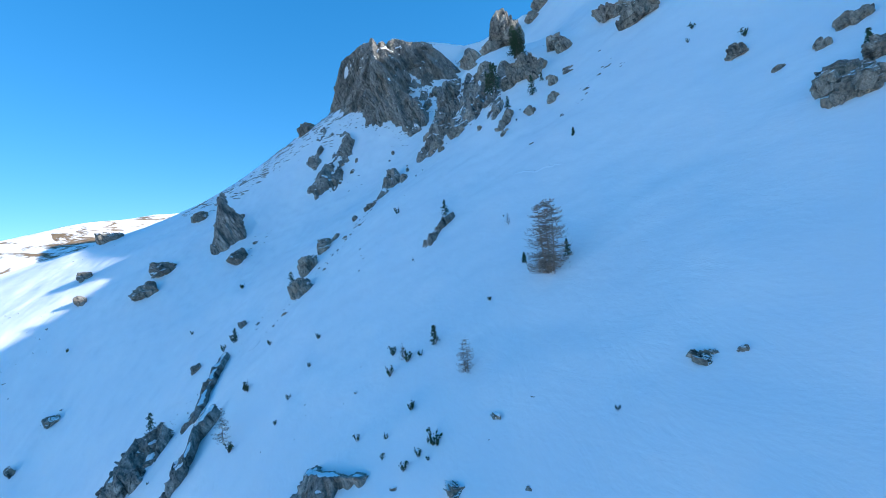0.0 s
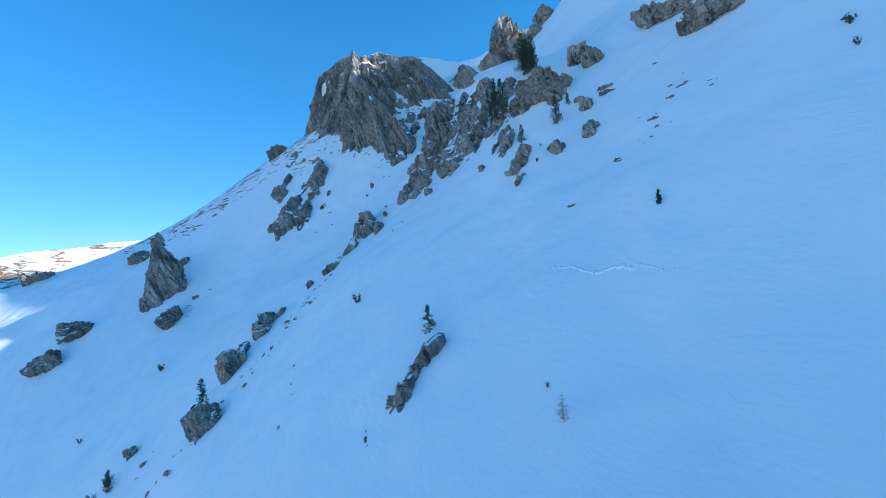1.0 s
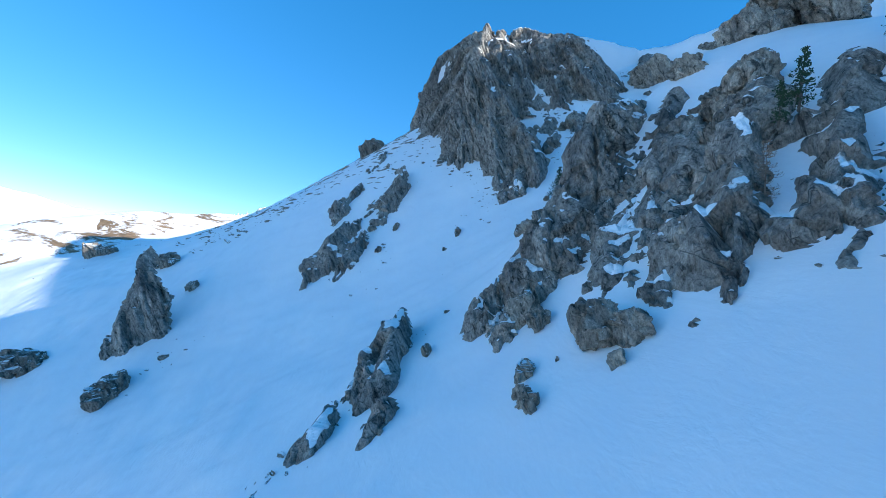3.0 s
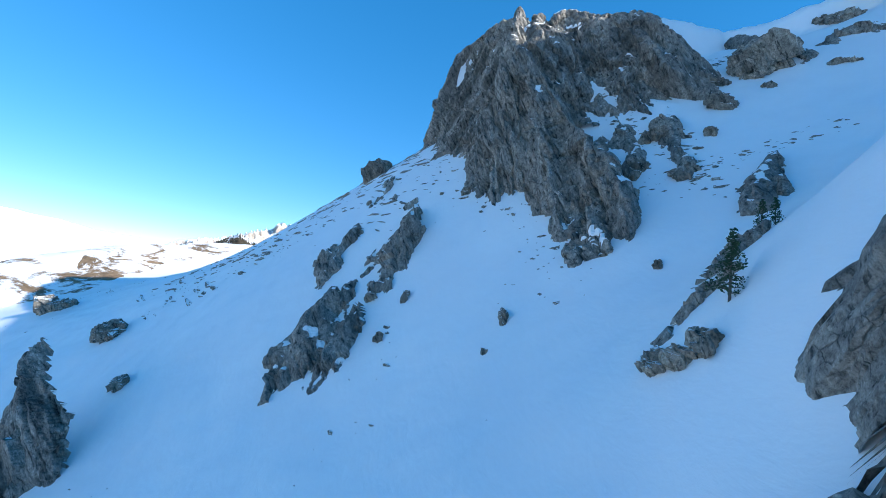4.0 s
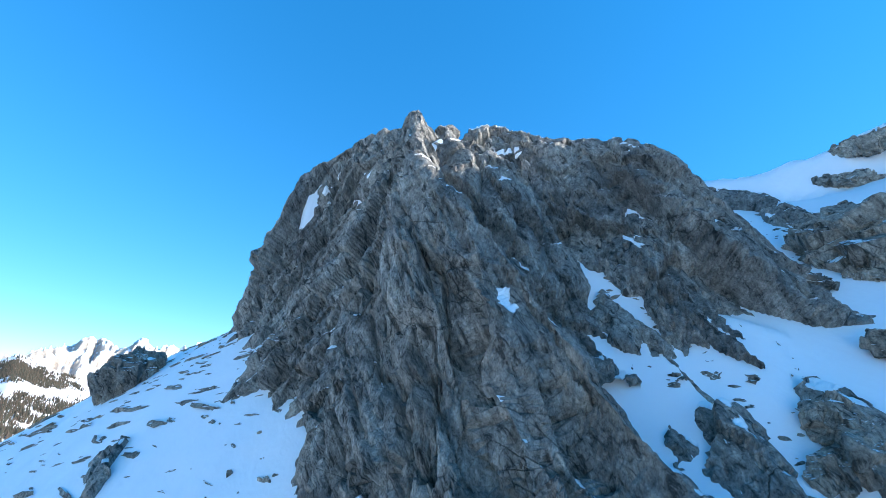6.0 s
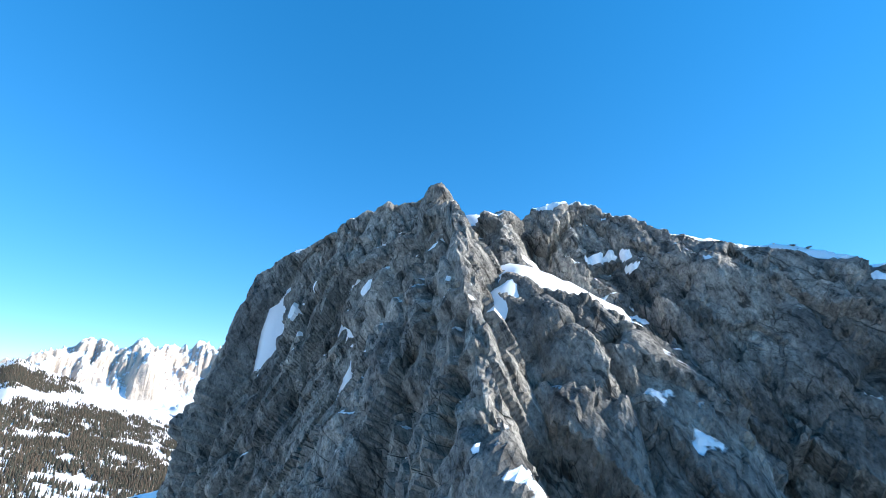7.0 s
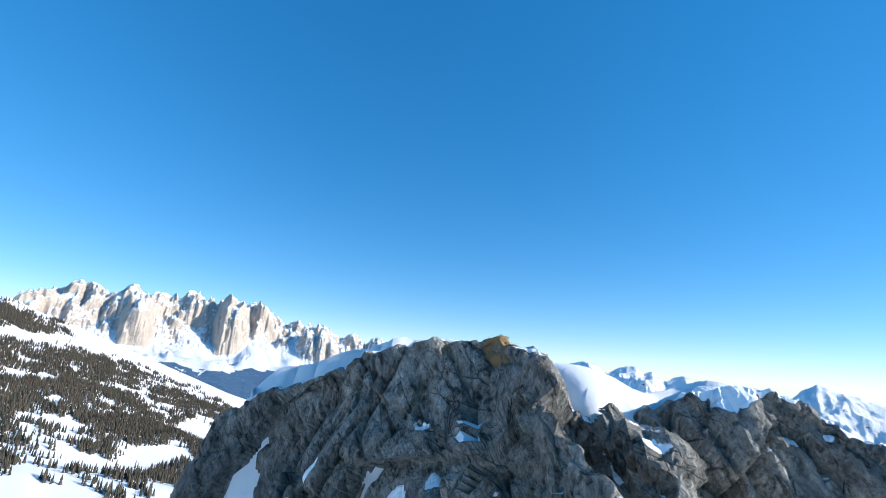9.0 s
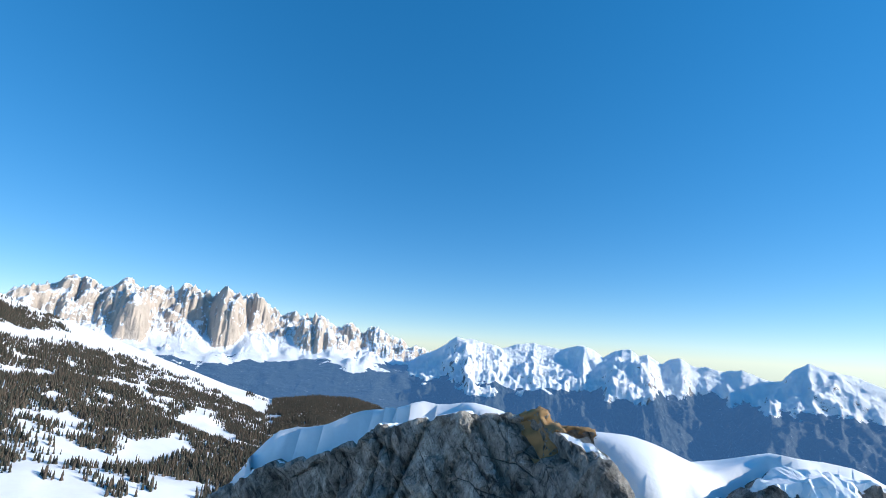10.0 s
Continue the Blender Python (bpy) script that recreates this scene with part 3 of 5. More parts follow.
# snow that clings to ledges: two ends and half the width
LEFT_SNOW = [
    ((-24.6, 171.0, 83.7), (-25.8, 171.3, 81.8), 0.4),
    ((-25.9, 171.3, 82.0), (-25.9, 170.8, 79.1), 0.4),
    ((-21.0, 169.3, 83.2), (-21.0, 169.3, 82.9), 0.4),
    ((-24.5, 169.8, 77.9), (-21.2, 165.2, 78.3), 0.9),
    ((-20.8, 165.1, 79.3), (-21.3, 164.6, 77.5), 0.4),
    ((-24.0, 169.8, 79.1), (-23.1, 169.3, 78.4), 0.5),
    ((-16.9, 163.1, 85.7), (-17.4, 163.6, 85.1), 0.3),
    ((-18.6, 162.9, 81.6), (-18.6, 162.7, 81.6), 0.25),
    ((-19.2, 163.2, 80.5), (-19.1, 163.1, 80.6), 0.35),
    ((-17.2, 163.3, 85.2), (-16.9, 163.0, 85.6), 0.45),
    ((-20.9, 169.3, 83.1), (-20.7, 169.3, 83.4), 0.35),
    ((-27.9, 172.1, 79.8), (-29.2, 172.2, 77.3), 0.5),
    ((-24.4, 159.1, 61.5), (-24.2, 159.7, 63.2), 0.5),
    ((-10.8, 146.3, 59.7), (-10.8, 146.3, 59.4), 0.5),
    ((-7.7, 143.9, 56.7), (-7.6, 143.7, 56.3), 0.7),
    ((-7.6, 144.0, 56.7), (-7.4, 144.0, 56.4), 0.4),
    ((-26.4, 169.9, 73.7), (-25.5, 169.5, 73.9), 0.4),
    ((-19.6, 150.2, 58.8), (-19.2, 150.0, 58.4), 0.4),
    ((-5.1, 141.7, 53.7), (-4.4, 141.0, 53.7), 0.3),
    ((-3.4, 133.6, 41.9), (-1.9, 132.7, 41.8), 0.5),
    ((-2.2, 133.3, 42.8), (-1.6, 132.6, 42.0), 0.6),
]
WALL_SNOW = [
    ((-7.1, 165.4, 84.0), (-5.9, 165.4, 84.2), 0.32),
    ((-5.3, 164.7, 83.1), (-4.9, 164.6, 83.3), 0.32),
    ((-5.2, 165.1, 84.2), (-5.2, 164.9, 83.9), 0.25),
    ((-7.2, 164.1, 81.0), (-5.1, 163.6, 80.32), 0.4),
    ((-10.0, 166.1, 84.1), (-9.6, 165.9, 83.8), 0.3),
]
crag = tagged(new("rock_crag"), "jagged grey limestone crag with ochre stains and snowy ledges", "rock crag")
piece("buttress", crag_mesh("buttress", [BUTTRESS, PROW, SPUR, SHOULDER, SUMMIT, RAMP], (-52, 8, 126, 200, 36, 95), 0.105, 3, ((9.0, 1.6, 0.4), (4.2, 0.9, 0.55), (1.9, 0.34, 0.4), (0.9, 0.12, 0.3)), bias=-0.6, fan=(-23, -15), patches=LEFT_SNOW, near_u=(-32, -6), near_v=(155, 190)), limestone, crag)
piece("side_wall", crag_mesh("side_wall", [EAST_WALL, RIB, LIP], (-20, 24, 150, 185, 62, 95), 0.115, 9, ((6.5, 1.1, 0.7), (2.8, 0.5, 0.5), (1.2, 0.2, -0.3)), patches=WALL_SNOW, near_u=(-14, 4), near_v=(166, 190)), limestone, crag)
cliff = tagged(new("rock_cliff"), "broken grey limestone cliff above the snow slope, snow in its clefts", "rock cliff")
for name, line, seed in (("pillar", CLIFF_A, 21), ("pillar", CLIFF_B, 33), ("rib", CLIFF_C, 45), ("rib", CLIFF_D, 57), ("rib", CLIFF_E, 69)):
    xs, ys = [r[0] for r in line], [r[1] for r in line]
    piece(name, crag_mesh(name, [line], (min(xs) - 9, max(xs) + 9, min(ys) - 9, max(ys) + 8, 20, 50), 0.13, seed, ((5.0, 0.85, 0.6), (2.4, 0.45, -0.3), (1.1, 0.2, 0.4)), bias=-0.05), cliff_stone, cliff)

# ---------------------------------------------------------------- rock outcrops and boulders
def sphere_net(level):
    bm = bmesh.new()
    bmesh.ops.create_icosphere(bm, subdivisions=level, radius=1)
    v = np.array([q.co[:] for q in bm.verts])
    f = np.array([[q.index for q in p.verts] for p in bm.faces])
    bm.free()
    return v, f


NETS = {k: sphere_net(k) for k in (2, 3, 4, 5, 6, 7)}


def block_mesh(w, d, h, seed):
    """A jointed, weathered block of rock that fills about w x d x h metres."""
    big = max(w, d, h)
    level = 7 if big > 5.5 else 6 if big > 2.0 else 5 if big > 0.9 else 4
    n, f = NETS[level]
    rng = np.random.RandomState(seed)
    half = np.array((w, d, h)) * 0.5
    # joint blocks: boxes of like orientation, with broken corners, heaped within the outline
    base = Euler(rng.uniform(-0.45, 0.45, 3)).to_matrix()
    reach = np.zeros(len(n))
    way = n * half
    way /= np.linalg.norm(way, axis=1, keepdims=True)
    for k in range(9 + int(4 * min(big, 5))):
        turn = np.array(base @ Euler(rng.normal(size=3) * 0.13).to_matrix())
        at = rng.normal(size=3)
        at = at / np.linalg.norm(at) * rng.uniform(0.0, 0.62) * half
        if k == 0:
            at = at * 0
        box = half * rng.uniform(0.26, 0.62, 3) * (1.2 if k == 0 else 1.0)
        axes = np.vstack([turn, -turn, np.array([v / np.linalg.norm(v) for v in rng.normal(size=(4, 3))])])
        off = np.concatenate([box, box, rng.uniform(0.75, 1.05, 4) * np.linalg.norm(box) * 0.72]) + axes @ at
        slope = way @ axes.T
        out_t = np.where(slope > 1e-4, off / np.maximum(slope, 1e-4), 1e9).min(1)
        in_t = np.where(slope < -1e-4, off / np.minimum(slope, -1e-4), -1e9).max(1)
        flat_ok = np.where(np.abs(slope) <= 1e-4, off >= 0, True).all(1)
        reach = np.maximum(reach, np.where((out_t > np.maximum(in_t, 0)) & flat_ok, out_t, 0))
    limit = 1.12 * np.linalg.norm(n * half, axis=1)
    reach = np.clip(reach, 0.42 * limit, limit)
    P = way * reach[:, None]
    Q = P + rng.uniform(-50, 50, 3)
    disp = 0.03 * big * fbm(Q / (0.4 * big + 0.2), 2, seed)
    disp = disp + 0.075 * big ** 0.85 * fractured(Q, 0.34 * big + 0.1, seed + 5, (1.2, 1.2, 0.6), rng.uniform(-0.2, 0.7))
    disp = disp + 0.045 * big ** 0.8 * fractured(Q, 0.13 * big + 0.1, seed + 7, lean=rng.uniform(-0.6, 0.6)) + 0.02 * fbm(Q / 0.3, 2, seed + 9)
    out = n * np.array((1 / w, 1 / d, 1 / h))
    out /= np.linalg.norm(out, axis=1, keepdims=True)
    return mesh_from("block", P + out * disp[:, None], f, smooth=False)


seeds = iter(range(100, 9000, 7))


def seat(row):
    x, y, rise, w, d, h, lean, yaw = row
    return pose(x, y, ground_at(x, y)[0] + rise - 0.04 * min(w, h), 0, lean, yaw)


def outcrop(rows, label, material=None):
    """Several jointed blocks that stand together."""
    x, y = rows[0][:2]
    home = pose(x, y, ground_at(x, y)[0])
    thing = tagged(new("rock_outcrop"), label, "rock outcrop")
    thing.matrix_world = home
    for row in rows:
        ob = piece("block", block_mesh(*row[3:6], next(seeds)), material or block_stone, thing)
        ob.matrix_basis = home.inverted() @ seat(row)
    return thing


def boulder(row, label, group=""):
    ob = piece("boulder", block_mesh(*row[3:6], next(seeds)), boulder_stone)
    ob.matrix_world = seat(row)
    return tagged(ob, label, "boulder", group)


OUT_M2 = [(15.5, 99.5, 0.5, 3.3, 4.8, 3.8, 3, -22),
    (13.9, 100.0, 0.4, 2.5, 3.9, 3.1, -27, -19)]
OUT_M3 = [(20.3, 157.8, 0.8, 8.2, 8.6, 6.8, -7, -11),
    (13.7, 107.6, 0.3, 3.5, 2.7, 2.2, -7, -15)]
OUT_E = [(6.0, 89.9, 0.3, 2.2, 3.5, 3.1, -27, -8),
    (7.2, 88.7, 0.1, 1.8, 2.5, 2.0, -32, -12),
    (6.5, 87.4, 0.1, 0.9, 1.4, 1.1, -22, -10)]
OUT_F = [(2.1, 97.1, 0.3, 1.9, 3.0, 3.3, 13, 2),
    (3.2, 94.6, 0.2, 1.7, 2.3, 1.9, -27, -1)]
BOULDERS_A = [(2.7, 90.2, 0.1, 1.3, 2.0, 1.6, -17, 1),
    (2.6, 88.5, 0.1, 0.5, 0.8, 1.1, 8, 1),
    (4.2, 89.6, 0.0, 0.2, 0.3, 0.5, -7, -3),
    (-4.8, 106.0, 0.0, 0.8, 0.6, 0.5, -27, 12),
    (-4.7, 99.4, 0.1, 0.8, 1.2, 1.6, -7, 14),
    (-48.7, 120.6, 0.1, 1.5, 1.1, 0.9, -7, 44),
    (-51.2, 114.6, 0.4, 4.0, 5.0, 4.0, -42, 49)]
OUT_I2 = [(12.1, 68.9, 0.0, 0.7, 1.1, 1.0, 7, -34),
    (11.7, 68.4, -0.0, 0.9, 1.2, 1.0, -13, -34),
    (12.6, 69.5, -0.0, 0.7, 0.7, 0.6, -23, -35),
    (12.2, 69.7, -0.0, 0.4, 0.4, 0.3, 17, -33)]
OUT_J = [(17.9, 82.0, 0.8, 4.6, 4.2, 4.0, -3, -29),
    (20.3, 82.7, 1.2, 3.9, 4.6, 4.8, 7, -32),
    (22.6, 81.6, 0.4, 2.9, 3.0, 2.7, 7, -37),
    (16.4, 82.9, 0.7, 2.4, 2.6, 3.2, -23, -26),
    (18.3, 83.6, 1.5, 3.6, 3.0, 3.4, -12, -29),
    (19.4, 81.4, 0.5, 3.0, 2.6, 3.0, 14, -30),
    (16.9, 81.2, 0.2, 1.5, 1.6, 1.7, 8, -34)]
OUT_K = [(20.2, 79.6, 0.5, 2.5, 2.2, 2.2, 2, -35),
    (20.1, 78.6, 0.3, 2.4, 1.7, 1.5, -13, -36),
    (21.4, 79.6, 0.4, 1.9, 1.7, 1.9, 12, -32)]
OUT_L = [(23.8, 111.0, 3.3, 8.4, 11.4, 9.1, 2, -20),
    (24.9, 109.8, 1.7, 4.8, 7.6, 7.2, -23, -22),
    (19.2, 110.6, 0.2, 5.3, 5.3, 4.2, -3, -16),
    (20.2, 111.6, 2.0, 2.3, 3.6, 2.9, -3, -17)]
OUT_L2 = [(22.1, 85.6, 0.6, 3.0, 2.7, 2.1, -3, -32),
    (20.5, 85.4, 0.4, 2.1, 1.8, 1.4, -3, -30)]
BOULDERS_B = [(9.5, 77.0, 0.1, 1.1, 1.4, 1.1, -23, -15),
    (3.0, 87.5, 0.1, 1.0, 1.5, 1.7, -18, 2),
    (-73.3, 119.5, 0.5, 8.0, 5.7, 4.5, 2, 51),
    (-51.5, 115.0, 0.5, 4.1, 5.0, 4.0, -38, 44),
    (-12.1, 88.1, 0.2, 2.6, 2.2, 1.8, -33, 28),
    (-15.6, 88.4, 0.2, 1.0, 1.7, 1.8, -23, 32),
    (-21.9, 87.6, 0.3, 2.3, 3.4, 2.8, -23, 40)]
OUT_M = [(20.6, 69.0, -0.0, 2.4, 1.5, 1.2, 12, -37),
    (19.9, 68.2, 0.0, 1.7, 1.7, 1.3, 2, -36)]
OUT_N = [(16.6, 69.5, 0.3, 1.4, 2.3, 2.2, -13, -29)]
OUT_O = [(28.2, 87.4, 0.4, 4.1, 5.0, 4.0, 17, -31),
    (28.3, 83.6, 0.4, 2.9, 4.5, 3.6, -18, -33)]
OUT_P = [(22.3, 75.7, 0.1, 1.4, 1.6, 1.3, -18, -32),
    (22.2, 73.6, 0.1, 2.2, 2.5, 2.0, 17, -34),
    (25.3, 74.5, -0.0, 2.3, 0.9, 0.7, 2, -37),
    (24.8, 73.4, -0.0, 2.1, 0.8, 0.6, 2, -38)]
OUT_Q = [(36.9, 78.9, 0.4, 8.7, 4.6, 3.7, 25, -34),
    (35.3, 69.0, 0.4, 6.9, 4.6, 3.6, -10, -38)]
OUT_S = [(-21.0, 84.0, 0.3, 2.7, 4.3, 3.4, 5, 20),
    (-22.3, 77.5, 0.5, 3.4, 5.2, 4.2, -25, 24)]
OUT_T = [(-21.0, 67.8, 0.4, 3.1, 4.4, 3.5, -25, 27),
    (-34.3, 77.4, 0.1, 1.8, 2.0, 1.6, -10, 34)]
BOULDERS_C = [(-73.8, 112.7, 0.5, 7.0, 5.5, 4.4, -9, 34),
    (-41.3, 74.5, 0.2, 1.8, 2.4, 1.9, 6, 30),
    (-75.6, 86.4, 0.2, 3.2, 3.1, 2.5, -14, 42),
    (-76.7, 79.1, 0.2, 1.4, 2.2, 2.1, 6, 45),
    (-103.5, 131.3, 0.4, 4.2, 4.8, 3.8, 6, 39),
    (-95.7, 120.1, 0.3, 3.0, 4.4, 3.5, -24, 39),
    (-50.7, 116.0, 0.4, 3.6, 4.4, 3.6, -4, 24)]
BOULDERS_D = [(-1.0, 22.5, -0.1, 0.9, 1.2, 0.9, 6, 0),
    (9.2, 19.8, -0.1, 1.1, 1.0, 0.8, 6, -31),
    (9.7, 19.6, -0.1, 1.0, 0.4, 0.3, 6, -33),
    (10.2, 19.0, -0.0, 0.5, 0.3, 0.3, -14, -35)]
OUT_X = [(23.7, 27.6, 0.2, 2.4, 2.3, 2.0, 6, -45),
    (24.9, 28.6, 0.1, 1.6, 1.5, 1.3, -8, -40), (22.6, 26.4, 0.1, 1.3, 1.4, 1.2, 10, -50), (24.6, 27.0, 0.3, 1.5, 1.6, 1.6, 18, -44),
    (23.5, 25.9, 0.2, 2.2, 2.4, 1.9, 16, -47)]
OUT_Y = [(30.3, 32.2, 0.1, 2.5, 1.7, 1.4, 6, -47),
    (26.3, 27.3, 0.2, 1.3, 2.1, 2.1, -9, -49)]
BOULDERS_E = [(27.9, 32.3, 0.1, 1.0, 1.2, 1.0, 6, -45),
    (26.2, 34.2, 0.0, 0.9, 0.7, 0.6, -9, -41),
    (29.0, 41.6, 0.1, 1.8, 2.1, 1.7, -19, -38)]
OUT_FF = [(0.4, 116.6, 0.2, 2.1, 2.4, 1.9, -24, -22),
    (1.3, 115.2, -0.0, 2.3, 1.7, 1.3, -4, -26),
    (2.2, 114.4, -0.0, 1.6, 2.5, 2.0, -24, -30)]
BOULDERS_F = [(-26.8, 138.2, 0.1, 1.6, 1.8, 1.4, -4, 25),
    (-21.9, 136.7, 0.2, 0.8, 1.2, 2.2, -4, 20),
    (-22.9, 132.8, 0.1, 1.3, 1.6, 1.3, -24, 23),
    (2.6, 128.7, 0.0, 0.9, 1.2, 1.0, -44, -18),
    (-76.1, 145.6, 0.5, 5.3, 5.1, 4.1, -19, 55),
    (-57.6, 133.4, 0.3, 2.5, 2.7, 2.2, -19, 54),
    (-121.5, 166.0, 0.7, 9.0, 6.5, 6.2, -4, 58),
    (-9.7, 130.0, 0.1, 0.8, 1.3, 2.1, -4, 4),
    (-10.7, 127.3, -0.1, 0.8, 1.1, 0.9, -14, 6),
    (-28.6, 151.3, -0.0, 0.8, 1.0, 0.8, -4, 21)]
OUT_II = [(7.4, 139.7, 0.0, 1.8, 1.1, 0.9, 9, -45),
    (6.4, 139.2, 0.1, 3.1, 1.9, 1.5, 24, -45)]
OUT_KK = [(39.5, 169.6, 0.3, 8.2, 4.1, 3.3, -1, -46),
    (34.8, 169.7, 0.1, 8.1, 2.7, 2.1, 4, -44)]
OUT_LL = [(51.3, 165.3, 0.9, 7.0, 9.7, 7.7, 4, -55),
    (53.2, 171.3, 0.4, 5.2, 4.8, 3.9, 4, -52),
    (45.8, 161.1, 0.6, 4.8, 6.5, 5.2, 4, -55)]
BOULDERS_G = [(-48.5, 182.0, 0.8, 7.1, 7.8, 6.3, -21, 30),
    (18.8, 151.8, 0.1, 2.4, 1.2, 1.0, 14, -45),
    (10.6, 144.8, 0.0, 2.3, 1.9, 1.5, 24, -43),
    (18.2, 155.7, 0.1, 3.3, 1.4, 1.1, 14, -41),
    (13.1, 150.1, 0.3, 4.0, 3.0, 2.4, 29, -40),
    (14.3, 156.0, 0.2, 3.5, 2.2, 1.7, 19, -37),
    (2.1, 141.5, 0.0, 1.2, 2.0, 1.7, 34, -34)]
OUT_NN = [(5.9, 148.2, 0.4, 2.4, 3.2, 2.6, -12, -43),
    (6.0, 147.0, 0.3, 2.2, 3.6, 3.5, 8, -45),
    (4.4, 147.0, 0.2, 2.0, 2.9, 2.3, 13, -42)]
BOULDERS_H = [(3.0, 142.8, -0.0, 2.1, 1.9, 1.5, 34, -34),
    (1.6, 140.0, -0.1, 1.5, 1.3, 1.0, 24, -35),
    (1.6, 138.8, 0.2, 1.9, 2.0, 1.6, 34, -37),
    (20.9, 156.2, -0.1, 1.4, 0.7, 0.6, 4, -43),
    (26.6, 151.8, 0.1, 5.1, 0.9, 0.7, 9, -51),
    (-38.6, 158.9, 0.1, 1.1, 1.3, 1.0, -26, 34),
    (-23.1, 151.3, -0.1, 1.0, 0.9, 0.8, 4, 18),
    (-18.9, 149.6, 0.1, 2.0, 1.8, 1.4, -6, 12),
    (-25.5, 157.2, 0.0, 0.5, 0.6, 0.5, 4, 19)]
for rows in (OUT_M2, OUT_M3, OUT_E, OUT_F, OUT_I2, OUT_J, OUT_K, OUT_L, OUT_L2, OUT_M, OUT_N, OUT_O, OUT_P, OUT_Q, OUT_S, OUT_T, OUT_X, OUT_Y, OUT_FF, OUT_II, OUT_KK, OUT_LL, OUT_NN):
    big = max([max(r[3], r[5]) for r in rows])
    tone = boulder_stone if rows in (OUT_J, OUT_K, OUT_L2, OUT_X, OUT_Y, OUT_Q) else block_stone
    outcrop(rows, "tall jointed grey limestone outcrop with snow caught on ledges" if big > 5 else
            "low broken limestone outcrop sticking out of the snow", tone)
SPIRE_LINES = [[(-58.6, 124.4, 26.3, 5, 5), (-58.1, 124.8, 25.6, 5, 5)],
    [(-58.9, 124.0, 22.8, 7, 7), (-56.0, 124.2, 21.6, 7, 7), (-53.9, 125.2, 18.8, 7, 7)],
    [(-57.8, 123.6, 18.0, 7, 7), (-53.6, 124.6, 17.0, 7, 7)]]
SLAB_LINES = [[(13.9, 77.9, 27.5, 2.2, 1.9), (13.2, 76.8, 26.6, 2.0, 1.9), (12.4, 75.7, 24.9, 2.2, 2.0)],
    [(14.0, 80.2, 28.9, 5, 5), (12.7, 79.3, 27.4, 5, 5), (11.8, 78.8, 26.4, 5, 6)]]
OUT_TOWER = [(13.7, 72.2, 0.6, 1.4, 1.5, 1.8, 12, -34), (13.2, 71.8, 0.5, 1.5, 1.4, 1.3, -8, -30), (12.6, 71.6, 0.4, 1.2, 1.4, 1.2, 10, -36), (12.4, 71.1, 0.4, 1.5, 1.3, 1.3, -14, -32),
    (12.0, 70.7, 0.2, 1.3, 1.3, 1.1, 6, -38), (13.1, 71.2, 0.2, 1.2, 1.2, 1.1, 16, -28), (11.6, 71.2, 0.1, 1.0, 1.0, 0.9, -6, -34), (13.5, 71.5, 0.2, 1.0, 1.1, 1.0, 4, -40)]
outcrop(OUT_TOWER, "tall heap of jointed grey limestone blocks standing out of the snow")
RIB_G = [[(-9.1, 106.1, 23.7, 2.2, 2.2), (-7.8, 100.4, 22.2, 2.0, 2.0), (-7.1, 97.3, 19.9, 2, 2)],
    [(-9.5, 98.7, 19.1, 2, 2), (-9.9, 97.8, 17.9, 2, 2)],
    [(-5.1, 93.5, 19.3, 2, 2), (-5.2, 92.5, 18.6, 2, 2)]]
RIB_H = [[(-10.0, 95.9, 17.1, 2, 2), (-9.8, 93.9, 16.4, 2, 2)]]
RIB_U = [[(-36.7, 57.5, -16.4, 1.3, 1.3), (-38.7, 56.6, -17.9, 1.2, 1.2), (-38.6, 53.1, -20.4, 1.2, 1.2)]]
RIB_V = [[(-25.8, 49.6, -12.9, 2, 2), (-26.4, 47.3, -14.1, 1.8, 1.8), (-25.8, 43.7, -15.9, 1.9, 1.9), (-26.6, 42.7, -17.4, 1.9, 1.9)],
    [(-33.3, 68.3, -10.4, 2.2, 2.2), (-32.9, 63.5, -12.5, 2.2, 2.2), (-31.1, 56.7, -14.6, 2.2, 2.2)]]
RIB_W = [[(-9.5, 29.2, -12.0, 2.2, 2.2), (-7.6, 27.2, -11.3, 2.2, 2.2), (-5.9, 26.2, -11.1, 2.2, 2.2)],
    [(-9.2, 29.5, -11.7, 2.4, 2.4), (-9.4, 28.6, -12.2, 2.4, 2.4)]]
RIB_R = [[(1.6, 54.1, 5.4, 2.4, 2.4), (0.7, 53.2, 4.9, 2.2, 2.2), (-0.1, 52.8, 3.9, 2.4, 2.4)],
    [(-0.1, 52.5, 3.8, 2.4, 2.4), (-0.8, 51.7, 3.1, 2.2, 2.2)]]
RIB_X = [[(-18.8, 85.8, 7.3, 3, 3), (-21.1, 85.4, 5.6, 3, 3)],
    [(-22.5, 82.1, 3.4, 3, 3), (-22.9, 80.2, 2.2, 3, 3)],
    [(-20.1, 68.2, -0.8, 2.6, 2.6), (-20.6, 66.8, -2.1, 2.6, 2.6)]]
RIB_LEFT = [[(-37.5, 165.2, 55.9, 2, 2), (-36.6, 162.1, 53.9, 1.8, 1.8), (-36.3, 160.2, 51.8, 2, 2)],
    [(-36.6, 159.7, 51.2, 2, 2), (-37.1, 159.0, 50.3, 2, 2)],
    [(-27.4, 151.6, 48.9, 2, 2), (-28.6, 151.4, 48.0, 2, 2)],
    [(-32.1, 155.9, 50.3, 2.2, 2.2), (-32.2, 154.9, 49.3, 2.2, 2.2)]]
